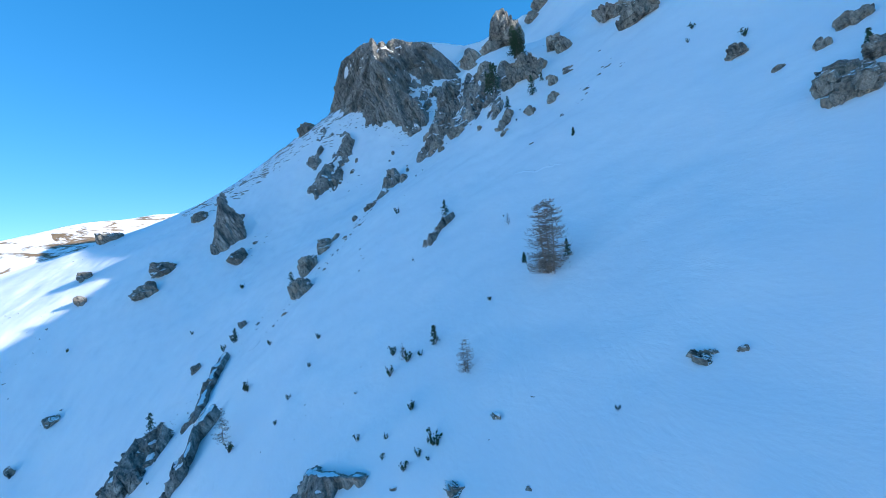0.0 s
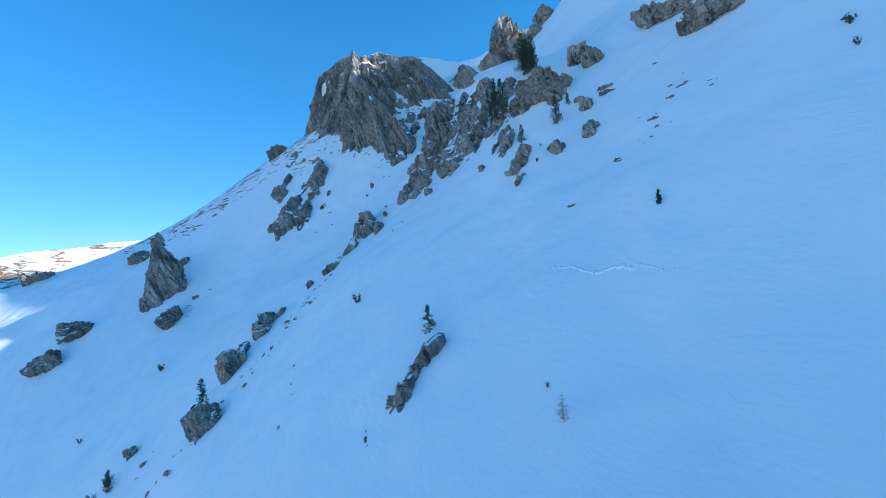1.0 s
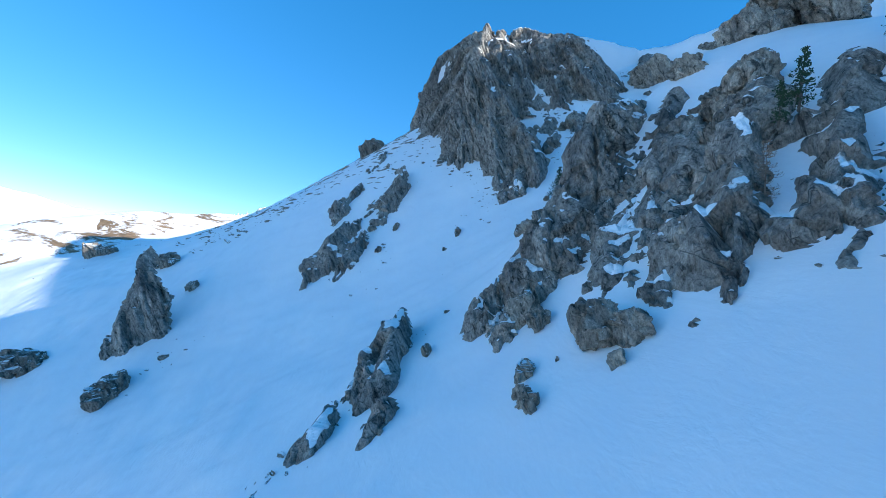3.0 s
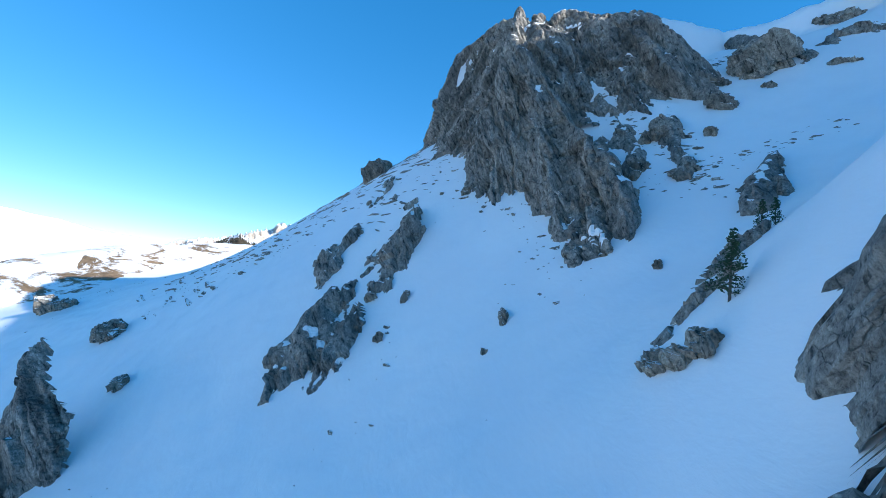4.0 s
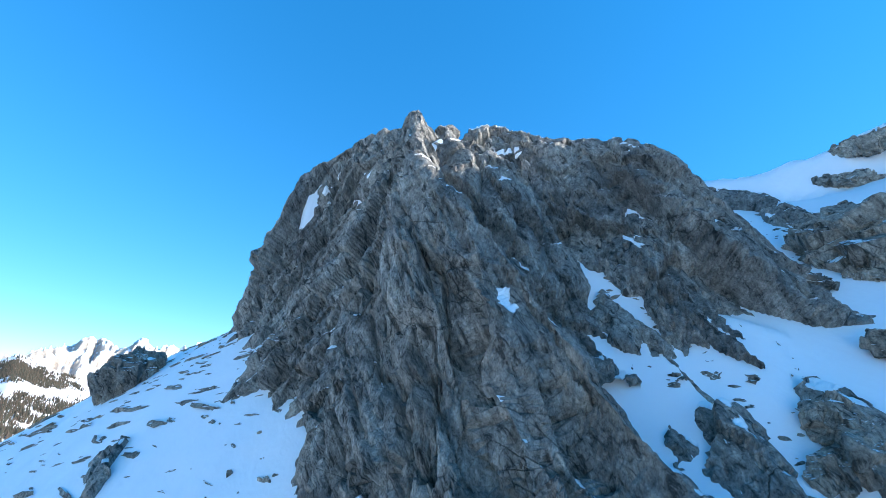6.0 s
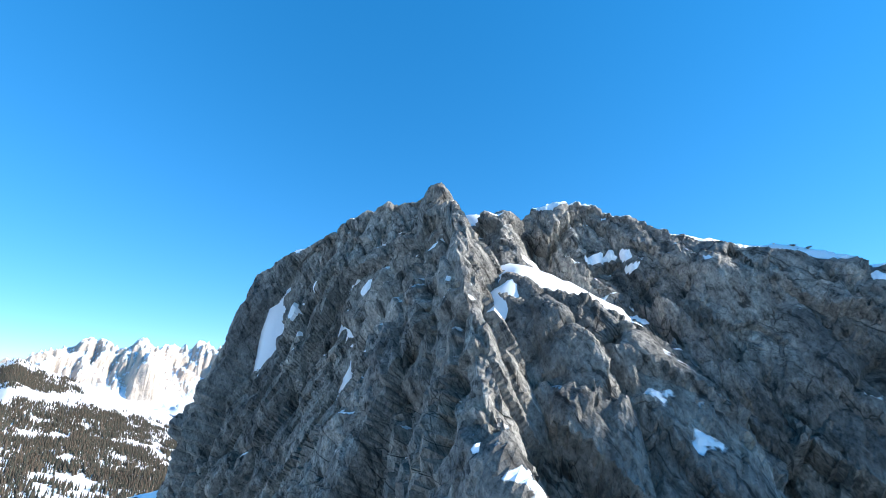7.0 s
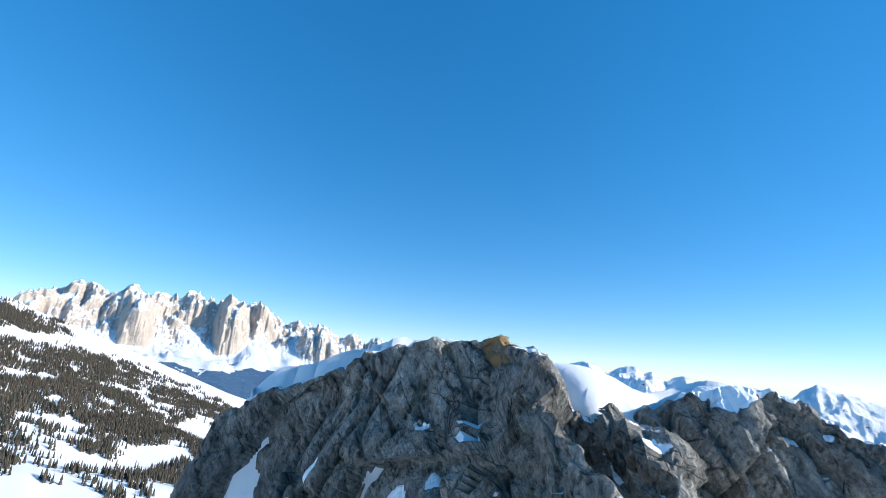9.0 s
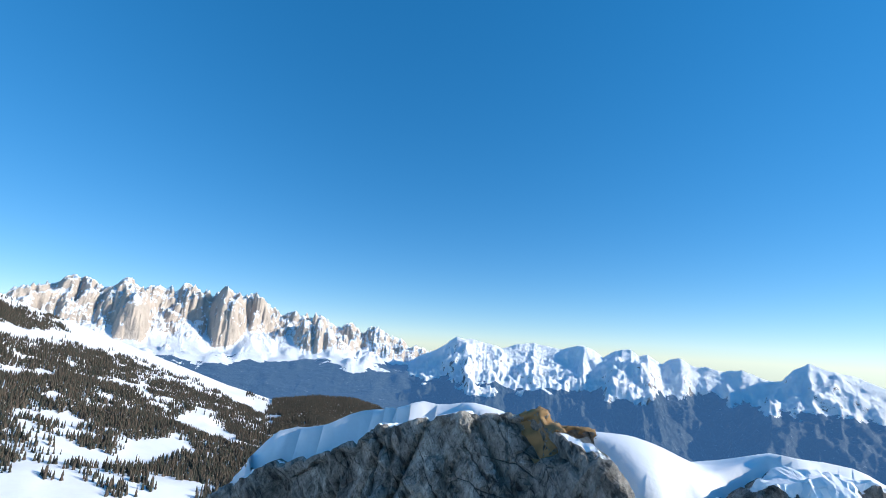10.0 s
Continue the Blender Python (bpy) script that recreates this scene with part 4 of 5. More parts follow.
RIB_F = [[(11.8, 104.5, 44.4, 1.7, 1.7), (10.6, 101.7, 40.5, 1.6, 1.6), (9.9, 99.2, 36.7, 1.6, 1.6), (9.1, 96.2, 32.8, 1.7, 1.7)],
    [(12.8, 101.3, 42.0, 1.8, 1.8), (11.8, 98.1, 38.1, 1.7, 1.7), (10.6, 96.7, 35.0, 1.8, 1.8)]]
RIB_AA = [[(-31.6, 137.9, 34.5, 1.3, 1.4), (-32.0, 135.2, 32.7, 1.2, 1.3), (-32.2, 132.6, 28.9, 1.3, 1.3), (-32.7, 131.2, 25.5, 1.4, 1.4)],
    [(-27.1, 135.5, 33.4, 1.35, 1.35), (-27.0, 132.5, 30.7, 1.35, 1.35)]]
RIB_AB = [[(-35.6, 149.5, 44.1, 1.6, 1.6), (-36.3, 146.9, 41.6, 1.6, 1.6), (-36.1, 144.3, 38.0, 1.8, 1.8), (-36.3, 142.2, 35.0, 2, 2)],
    [(-30.4, 140.5, 35.8, 2, 2), (-30.9, 139.8, 34.9, 2, 2)]]
RIB_BB = [[(-25.8, 147.9, 47.4, 1.6, 1.6), (-25.2, 144.6, 45.1, 1.5, 1.5), (-24.6, 142.2, 41.4, 1.6, 1.6)]]
RIB_CC = [[(13.7, 136.6, 52.1, 1.8, 1.8), (12.2, 134.6, 50.3, 1.7, 1.7), (10.2, 131.9, 47.3, 1.6, 1.6)],
    [(12.3, 132.3, 48.4, 1.8, 1.8), (10.5, 130.7, 46.5, 1.8, 1.8)]]
RIB_DD = [[(8.1, 123.9, 42.8, 2, 2), (6.8, 123.9, 41.7, 2, 2), (4.6, 122.2, 39.2, 2, 2)]]
RIB_EE = [[(4.7, 119.3, 39.2, 2, 2), (3.5, 119.4, 38.0, 2, 2), (2.6, 119.1, 36.5, 2, 2)]]
RIB_GG = [[(6.8, 149.7, 61.1, 1.8, 1.8), (6.8, 147.4, 59.4, 1.7, 1.7), (7.0, 144.8, 56.6, 1.8, 1.8), (6.7, 142.9, 54.5, 1.8, 1.8)],
    [(7.3, 142.1, 53.8, 1.8, 1.8), (7.2, 140.7, 52.5, 1.8, 1.8)]]
RIB_JJ = [[(22.2, 172.8, 85.3, 1.8, 1.4), (21.9, 164.2, 79.3, 1.8, 1.4), (22.4, 159.6, 74.6, 1.8, 1.4)],
    [(24.5, 160.9, 76.0, 1.8, 1.5), (25.0, 156.5, 72.7, 1.8, 1.5)],
    [(30.4, 160.3, 77.9, 1.8, 1.5), (32.9, 157.7, 77.0, 1.8, 1.5), (33.4, 154.0, 73.9, 1.8, 1.5)]]
RIB_GULLY = [[(-1.4, 155.5, 67.0, 1.8, 1.8), (0.4, 153.2, 64.2, 1.7, 1.7), (1.7, 149.9, 60.1, 1.8, 1.8), (2.2, 147.0, 56.6, 1.8, 1.8)],
    [(2.8, 145.3, 55.5, 1.8, 1.8), (1.8, 143.0, 53.2, 1.7, 1.7), (-0.2, 141.6, 50.6, 1.8, 1.8)]]
RIBS = [(SPIRE_LINES, "leaning grey rock spire with a pale tip in the snow", 0.2),
        (SLAB_LINES, "broad slanting grey limestone slab standing out of the snow", 0.12),
        (RIB_G, "low broken limestone rib sticking out of the snow", 0.16),
        (RIB_H, "low broken limestone rib sticking out of the snow", 0.16),
        (RIB_U, "tall jointed grey limestone outcrop with snow caught on ledges", 0.15),
        (RIB_V, "tall jointed grey limestone outcrop with snow caught on ledges", 0.13),
        (RIB_W, "low broken limestone rib sticking out of the snow", 0.08),
        (RIB_R, "low broken limestone rib sticking out of the snow", 0.09),
        (RIB_X, "low broken limestone rib sticking out of the snow", 0.16),
        (RIB_LEFT, "low broken limestone rib sticking out of the snow", 0.16),
        (RIB_F, "low broken limestone rib sticking out of the snow", 0.16),
        (RIB_AA, "tall jointed grey limestone outcrop with snow caught on ledges", 0.17),
        (RIB_AB, "low broken limestone rib sticking out of the snow", 0.16),
        (RIB_BB, "tall jointed grey limestone outcrop with snow caught on ledges", 0.17),
        (RIB_CC, "tall jointed grey limestone outcrop with snow caught on ledges", 0.15),
        (RIB_DD, "low broken limestone rib sticking out of the snow", 0.16),
        (RIB_EE, "low broken limestone rib sticking out of the snow", 0.16),
        (RIB_GG, "low broken limestone rib sticking out of the snow", 0.16),
        (RIB_JJ, "low broken limestone rib sticking out of the snow", 0.16),
        (RIB_GULLY, "low broken limestone rib sticking out of the snow", 0.16)]
for lines, label, detail in RIBS:
    xs, ys, zs = ([p[k] for line in lines for p in line] for k in range(3))
    home = Vector((sum(xs) / len(xs), sum(ys) / len(ys), 0))
    home.z = ground_at(home.x, home.y)[0]
    thing = tagged(new("rock_outcrop"), label, "rock outcrop")
    thing.location = home
    if len(lines) == 1 and len(lines[0]) > 2:
        cut = len(lines[0]) // 2
        lines = [lines[0][:cut + 1], lines[0][cut:]]
    for line in lines:
        bx, by, bz = ([p[k] for p in line] for k in range(3))
        tall = 6 + max(bz) - min(bz)
        me = crag_mesh("rock", [line], (min(bx) - 8, max(bx) + 8, min(by) - 8, max(by) + 6, min(bz) - 18, max(bz) + 3), detail, next(seeds),
                       ((4.0, 0.7, 0.5), (1.8, 0.3, 0.3), (0.8, 0.07, -0.3)), bias=-0.2)
        if len(me.polygons) > 20:
            me.transform(Matrix.Translation(-home))
            piece("rock", me, limestone, thing)
for rows in (BOULDERS_A, BOULDERS_B, BOULDERS_C, BOULDERS_D, BOULDERS_E, BOULDERS_F, BOULDERS_G, BOULDERS_H):
    for row in rows:
        boulder(row, "large rounded grey-brown boulder half sunk in snow" if max(row[3], row[5]) > 1.5 else
                "small dark stone poking through the snow", "boulders on the slope")

# ---------------------------------------------------------------- trees and shrubs
def plain(name, colour, other, scale, rough=0.85):
    m, nt, b = shader(name, rough)
    geo = nt.nodes.new("ShaderNodeNewGeometry")
    tone = mix(nt, geo.outputs["Random Per Island"], colour, other)
    tone = mix(nt, 0.6, tone, ramp(nt, noise_node(nt, scale, 4), [(0.3, grey(0.6)), (0.7, grey(1.3))]), "MULTIPLY")
    nt.links.new(tone, b.inputs["Base Color"])
    return m


bark = plain("bark", (0.085, 0.065, 0.05), (0.12, 0.10, 0.085), 6)
needles = plain("pine_needles", (0.018, 0.045, 0.018), (0.04, 0.075, 0.028), 3)
larch_bark = plain("larch_bark", (0.20, 0.135, 0.10), (0.34, 0.25, 0.19), 5)
twig_bark = plain("twig_bark", (0.05, 0.04, 0.035), (0.10, 0.075, 0.055), 5)


class Shape:
    """Vertices and faces of many small forms in one mesh."""

    def __init__(self):
        self.v, self.f = [], []

    def limb(self, a, b, ra, rb, sides=5):
        a, b = Vector(a), Vector(b)
        way = b - a
        if way.length < 1e-4:
            return
        q = way.to_track_quat("Z", "Y")
        k = len(self.v)
        for c, r in ((a, ra), (b, rb)):
            for i in range(sides):
                t = 2 * math.pi * i / sides
                self.v.append(c + q @ Vector((r * math.cos(t), r * math.sin(t), 0)))
        for i in range(sides):
            j = (i + 1) % sides
            self.f.append((k + i, k + j, k + sides + j, k + sides + i))

    def tuft(self, at, size, rng):
        """A clump of needles: a few crossed blades with some thickness."""
        k = len(self.v)
        d = Vector(rng.normal(size=3)).normalized()
        q = d.to_track_quat("Z", "Y")
        tip, low = Vector(at) + d * size, Vector(at) - d * size * 0.6
        ring = [Vector(at) + q @ Vector((size * 0.42 * math.cos(t), size * 0.42 * math.sin(t), 0)) for t in (0.3, 1.9, 3.4, 5.0)]
        self.v += [tip, low, *ring]
        for i in range(4):
            j = (i + 1) % 4
            self.f.append((k, k + 2 + i, k + 2 + j, k + 2 + j))
            self.f.append((k + 1, k + 2 + j, k + 2 + i, k + 2 + i))

    def mesh(self, name, smooth=False):
        me = bpy.data.meshes.new(name)
        me.from_pydata([tuple(p) for p in self.v], [], [f if len(set(f)) == 4 else tuple(dict.fromkeys(f)) for f in self.f])
        return me


def pine_tree(x, y, rise, h, seed, stems=1):
    """A dark mountain pine with tiers of drooping boughs."""
    rng = np.random.RandomState(seed)
    wood, green = Shape(), Shape()
    for s in range(stems):
        ox, oy = (0, 0) if s == 0 else (rng.uniform(-0.12, 0.12) * h, rng.uniform(-0.1, 0.1) * h)
        hh = h * (1 if s == 0 else rng.uniform(0.55, 0.8))
        bend = rng.uniform(-0.04, 0.04, 2) * hh
        at = lambda t: Vector((ox + bend[0] * t * t, oy + bend[1] * t * t, t * hh))
        for i in range(6):
            wood.limb(at(i / 6) - Vector((0, 0, 0.25 if i == 0 else 0)), at((i + 1) / 6), 0.022 * hh * (1 - i / 6.5), 0.022 * hh * (1 - (i + 1) / 6.5), 7)
        tiers = int(9 + hh * 2.2)
        for i in range(tiers):
            t = 0.10 + 0.88 * (i / (tiers - 1)) ** 0.9
            reach = hh * (0.25 * (1 - t) ** 0.7 + 0.03) * rng.uniform(0.75, 1.2)
            for k in range(rng.randint(5, 8)):
                a = rng.uniform(0, 2 * math.pi)
                ln = reach * rng.uniform(0.55, 1.12)
                base = at(t)
                end = base + Vector((math.cos(a) * ln, math.sin(a) * ln, ln * rng.uniform(-0.25, 0.3)))
                wood.limb(base, end, 0.006 * hh * (1.1 - t), 0.002 * hh, 3)
                m = int(6 + 5 * ln)
                for q in range(m):
                    u = rng.uniform(0.25, 1.06)
                    spread = 0.16 * ln + 0.03
                    p = base.lerp(end, u) + Vector(rng.normal(size=3)) * spread * 0.55
                    green.tuft(p, (0.045 + 0.013 * hh) * rng.uniform(0.7, 1.35), rng)
    thing = tagged(new("pine_tree"), "dark green mountain pine with ragged boughs on the snowy slope" if h > 2.2 else
                   "stunted young dark green pine standing in the snow", "tree", "pines on the slope")
    thing.matrix_world = pose(x, y, ground_at(x, y)[0] + rise, 0, 0, rng.uniform(0, 360))
    piece("trunk", wood.mesh("trunk"), bark, thing)
    piece("crown", green.mesh("crown"), needles, thing)
    return thing


def larch_tree(x, y, rise, h, seed, stems=1, label="leafless brown larch with thin upturned twigs in the snow"):
    rng = np.random.RandomState(seed)
    trunk, twigs = Shape(), Shape()
    for s in range(stems):
        side = (s - (stems - 1) / 2)
        hh = h * (1 - 0.08 * abs(side - 0.4))
        ox = side * 0.11 * h
        at = lambda t: Vector((0.08 * side + ox * t ** 0.6 - 0.5 * ox * t * t, 0.05 * h * math.sin(2.2 * t + s) * t, t * hh))
        for i in range(8):
            trunk.limb(at(i / 8) - Vector((0, 0, 0.3 if i == 0 else 0)), at((i + 1) / 8), 0.013 * h * (1.05 - i / 8), 0.013 * h * (1.05 - (i + 1) / 8), 6)
        for i in range(int(60 + 11 * h)):
            t = rng.uniform(0.04, 0.97)
            ln = h * (0.25 * (1 - t) ** 0.6 + 0.03) * rng.uniform(0.6, 1.15)
            a = rng.uniform(0, 2 * math.pi)
            p = at(t)
            out = Vector((math.cos(a), math.sin(a), 0))
            pts = [p, p + out * ln * 0.5 + Vector((0, 0, -0.10 * ln)), p + out * ln * 0.85 + Vector((0, 0, -0.05 * ln)), p + out * ln + Vector((0, 0, 0.10 * ln))]
            rad = 0.0045 * h
            for q in range(3):
                twigs.limb(pts[q], pts[q + 1], rad * (1 - 0.28 * q), rad * (0.72 - 0.28 * q) + 0.001, 3)
            for q in range(rng.randint(5, 9)):
                u = rng.uniform(0.2, 1.0)
                b = pts[0].lerp(pts[3], u) - Vector((0, 0, 0.07 * ln * math.sin(u * 3.1)))
                d = (out * rng.uniform(0.2, 0.7) + Vector(rng.normal(size=3)) * 0.5 + Vector((0, 0, 0.4))).normalized()
                twigs.limb(b, b + d * ln * rng.uniform(0.10, 0.28), rad * 0.55, rad * 0.25, 3)
    thing = tagged(new("larch_tree"), label, "tree", "bare larches")
    thing.matrix_world = pose(x, y, ground_at(x, y)[0] + rise, 0, 0, -4)
    piece("trunk", trunk.mesh("trunk"), larch_bark, thing)
    tagged(piece("crown", twigs.mesh("crown"), larch_bark, thing, "bare brown twigs"), kind="stuff")
    return thing


def shrub(x, y, rise, h, seed):
    rng = np.random.RandomState(seed)
    wood, green = Shape(), Shape()
    for i in range(7):
        a = rng.uniform(0, 2 * math.pi)
        end = Vector((math.cos(a) * 0.35 * h, math.sin(a) * 0.35 * h, h * rng.uniform(0.5, 1.05)))
        wood.limb((0, 0, -0.1), end, 0.03 * h, 0.012 * h, 4)
        for q in range(9):
            green.tuft(end * rng.uniform(0.3, 1.0) + Vector(rng.normal(size=3)) * 0.07 * h, 0.11 * h * rng.uniform(0.7, 1.3), rng)
    thing = tagged(new("dwarf_pine"), "small dark evergreen shrub poking out of the snow", "shrub", "shrubs on the slope")
    thing.matrix_world = pose(x, y, ground_at(x, y)[0] + rise)
    piece("stems", wood.mesh("stems"), twig_bark, thing)
    piece("foliage", green.mesh("foliage"), needles, thing)


PINES = [(-42.5, 64.5, -0.0, 3.5), (-1.4, 33.7, -0.1, 1.4), (1.1, 55.9, -0.1, 2.1), (16.5, 51.3, -0.1, 0.9), (-33.8, 72.6, -0.1, 2.4), (-24.5, 74.3, -0.0, 3.0), (18.6, 74.1, -0.1, 3.6), (21.2, 76.6, -0.0, 1.6), (14.3, 75.0, -0.1, 2.4), (13.7, 81.1, 2.3, 5.5), (12.7, 81.5, 2.8, 3.9), (12.0, 80.9, 3.3, 2.5), (8.5, 33.1, -0.1, 1.3), (6.0, 35.8, -0.0, 0.8)]
PINES_HIGH = [(20.9, 93.3, 1.2, 7.0), (21.9, 92.4, 1.2, 6.2), (15.5, 93.9, 1.5, 3.4), (14.1, 92.8, 2.5, 2.3), (16.4, 51.2, -0.1, 0.6), (3.7, 116.3, -0.0, 3.9), (8.5, 125.4, -0.1, 2.5), (8.7, 123.8, -0.0, 1.9), (26.9, 28.3, -0.1, 1.5)]
LARCHES = [(7.1, 32.7, -0.2, 5.7), (0.4, 29.1, -0.1, 2.2), (6.5, 43.5, -0.2, 1.5), (-21.8, 43.4, -0.0, 3.4), (-3.8, 34.4, -0.1, 1.3), (13.0, 91.1, -0.2, 3.8)]
SHRUBS = [(2.9, 34.4, -0.1, 0.5), (-3.1, 28.8, -0.1, 0.7), (-1.8, 25.6, -0.2, 1.0), (-4.7, 26.8, -0.2, 0.5), (-3.5, 25.3, -0.1, 0.6), (-5.6, 66.9, -0.1, 1.1), (-14.9, 41.7, -0.1, 0.6), (-21.8, 49.2, -0.0, 0.8), (-6.6, 29.5, -0.1, 0.5), (-4.6, 27.9, -0.1, 0.4), (14.4, 70.1, -0.1, 0.6), (15.7, 72.1, -0.2, 0.4), (13.1, 73.6, -0.0, 0.4), (-1.2, 83.1, -0.1, 0.4), (-2.6, 82.5, -0.0, 0.4), (6.5, 45.5, -0.1, 0.3), (-43.8, 98.7, -0.0, 0.8), (-22.1, 56.9, -0.0, 0.8), (-13.8, 48.7, -0.1, 0.7), (-51.0, 91.1, -0.1, 0.9), (-43.8, 99.0, -0.0, 0.8), (5.8, 20.3, -0.1, 0.3)]
SHRUBS += [(-2.7, 25.5, -0.05, 0.5), (-2.2, 25.0, -0.05, 0.3), (-22.4, 49.8, -0.05, 1.1), (-15.3, 39.2, -0.05, 0.5), (-36.0, 73.2, -0.05, 1.2), (-4.7, 35.9, -0.05, 0.8), (-2.5, 33.5, -0.05, 0.5), (-13.7, 44.5, -0.05, 0.5), (32.3, 52.2, -0.05, 1.0), (30.3, 50.2, -0.05, 0.6), (31.2, 43.1, -0.05, 1.0), (-4.8, 33.6, -0.05, 0.8), (-3.5, 33.9, -0.05, 1.0), (-34.8, 74.0, -0.05, 1.2), (-20.2, 41.2, -0.05, 1.1), (-43.3, 98.3, -0.05, 1.1), (-86.0, 102.8, -0.05, 1.0)]
for k, (x, y, rise, h) in enumerate(PINES + PINES_HIGH):
    pine_tree(x, y, rise, h, 40 + k, 3 if h > 5.5 else 1)
for k, (x, y, rise, h) in enumerate(LARCHES):
    larch_tree(x, y, rise, h, 80 + k, 3 if k == 0 else 2 if k == 1 else 1)
for k, (x, y, rise, h) in enumerate(SHRUBS):
    shrub(x, y, rise, h, 120 + k)

# ---------------------------------------------------------------- distance
EYE_X, EYE_Y, EYE_Z = -21.0, 152.0, 91.0


def far_land(name, az0, az1, n_az, r0, r1, n_r, height, material, label, category="backdrop"):
    """A stretch of far country as a height field on rings round the summit."""
    az = np.radians(np.linspace(az0, az1, n_az))
    rr = np.interp(np.linspace(0, 1, n_r), (0, 0.25, 1), (r0, r0 + 0.45 * (r1 - r0), r1))
    A, R = np.meshgrid(az, rr)
    A, R = A.ravel(), R.ravel()
    x, y = EYE_X + R * np.sin(A), EYE_Y + R * np.cos(A)
    z = height(np.degrees(A), R, x, y)
    ob = piece(name, mesh_from(name, np.stack([x, y, z], 1), grid_faces(n_az, n_r)), material)
    return tagged(ob, label, category, kind="structure")


def sharp(x, y, scale, seed, octaves=5):
    """Ridged noise from 0 to 1."""
    p = np.stack([x / scale, y / scale, np.zeros_like(x)], 1)
    out, amp, total = 0.0, 1.0, 0.0
    for k in range(octaves):
        out = out + amp * (1 - np.abs(vnoise(p, seed + k)) * 1.9)
        total += amp
        p, amp = p * 2.1 + 3.7, amp * 0.52
    return np.clip(out / total, -0.4, 1)


def painted_haze(m, nt, b, amount, white=None, colour=(0.15, 0.40, 0.90)):
    """Paints distance haze: a blue glow in the material, weaker above the snow line."""
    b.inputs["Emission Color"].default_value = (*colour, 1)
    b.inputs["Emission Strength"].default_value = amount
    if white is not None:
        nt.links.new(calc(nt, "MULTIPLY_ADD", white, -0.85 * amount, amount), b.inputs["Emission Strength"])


def make_far(name, snow_above, band, rock, haze_glow, rocky=0.62, forest=(0.010, 0.017, 0.015), noise_scale=0.004):
    m, nt, b = shader(name, 0.9)
    g = nt.nodes.new("ShaderNodeNewGeometry")
    s = nt.nodes.new("ShaderNodeSeparateXYZ")
    nt.links.new(g.outputs["Position"], s.inputs[0])
    wob = calc(nt, "MULTIPLY", calc(nt, "SUBTRACT", noise_node(nt, noise_scale, 7, 0.65), 0.5), band)
    level = calc(nt, "ADD", s.outputs["Z"], wob)
    white = calc(nt, "GREATER_THAN", level, snow_above)
    steep = calc(nt, "ADD", upward(nt), calc(nt, "MULTIPLY", calc(nt, "SUBTRACT", noise_node(nt, 0.03, 9, 0.78, None, 0.4), 0.5), 1.5))
    bare = ramp(nt, steep, [(rocky - 0.03, grey(1)), (rocky + 0.03, grey(0))])
    stone = ramp(nt, noise_node(nt, 0.01, 6, 0.7), [(0.3, rock), (0.7, tuple(1.5 * c for c in rock))])
    wood = ramp(nt, noise_node(nt, 0.05, 5, 0.7), [(0.35, forest), (0.62, tuple(2.0 * c for c in forest)), (0.82, (0.35, 0.36, 0.37))])
    high = mix(nt, bare, (0.86, 0.87, 0.88), stone)
    nt.links.new(mix(nt, white, wood, high), b.inputs["Base Color"])
    bump(nt, b, noise_node(nt, 0.035, 9, 0.75), 0.8, 22.0)
    painted_haze(m, nt, b, haze_glow, white)
    return m


def smooth(a, b, t):
    t = np.clip((t - a) / (b - a), 0, 1)
    return t * t * (3 - 2 * t)


def up_at(r, el):
    return EYE_Z + r * np.tan(np.radians(el))


PALE_AZ = (-75, -60, -50, -46, -41.9, -41.0, -39.0, -38.2, -37.2, -35.6, -34.5, -33.8, -32.5, -31.1, -29.4, -28.2, -26.8, -25.0, -24.2, -22.7, -21.0, -20.3, -19.3, -17.8, -16.2, -14.7, -12.8, -11.5, -9.4, -7.6, -6.1, -4.6, -2.6, -0.9, 1.8, 14)
PALE_EL = (-1, -1, 0.2, 1.4, 2.4, 3.2, 3.7, 3.8, 4.5, 4.6, 4.0, 4.4, 5.0, 4.2, 4.6, 4.6, 5.1, 4.5, 4.1, 5.3, 4.4, 4.3, 4.9, 3.6, 2.4, 2.9, 2.6, 3.1, 1.2, 2.1, 0.9, 1.8, 0.6, 0.3, -0.8, -3)
EAST_AZ = (-14, -8, -2.2, 1.0, 3.2, 5.0, 6.2, 7.6, 9.4, 11.2, 12.1, 13.8, 16.2, 18.2, 19.8, 21.5, 23.5, 24.5, 25.9, 27.6, 28.5, 29.4, 30.8, 32.8, 34.4, 36.7, 38.5, 39.7, 40.8, 41.8, 42.8, 44.1, 45.5, 47.1, 48.4, 49.3, 60, 75)
EAST_EL = (-9, -6.5, -3.7, -1.6, -0.6, 0.3, 1.2, 0.9, 0.7, 0.3, -0.1, 0.6, 1.1, 0.5, 0.4, 0.9, 0.4, -0.4, 0.4, 0.7, 0.1, 0.5, -0.5, 0.2, -0.7, -1.0, -0.7, -1.3, -1.7, -1.6, -0.5, 0.2, -0.3, -0.5, -1.1, -1.6, -1.0, -1.0)
SIDE_AZ = (-75, -52, -41.9, -39.3, -36.2, -32.7, -27.2, -21.2, -16.2, -11.0, -6.8, -3.3, 2)
SIDE_EL = (-6, -3.5, 2.3, 1.2, 0.1, -1.4, -3.5, -5.9, -7.4, -6.9, -7.1, -7.9, -11)


def smooth_in(a, b, t):
    return smooth(0, 1, (t - a) / (b - a))


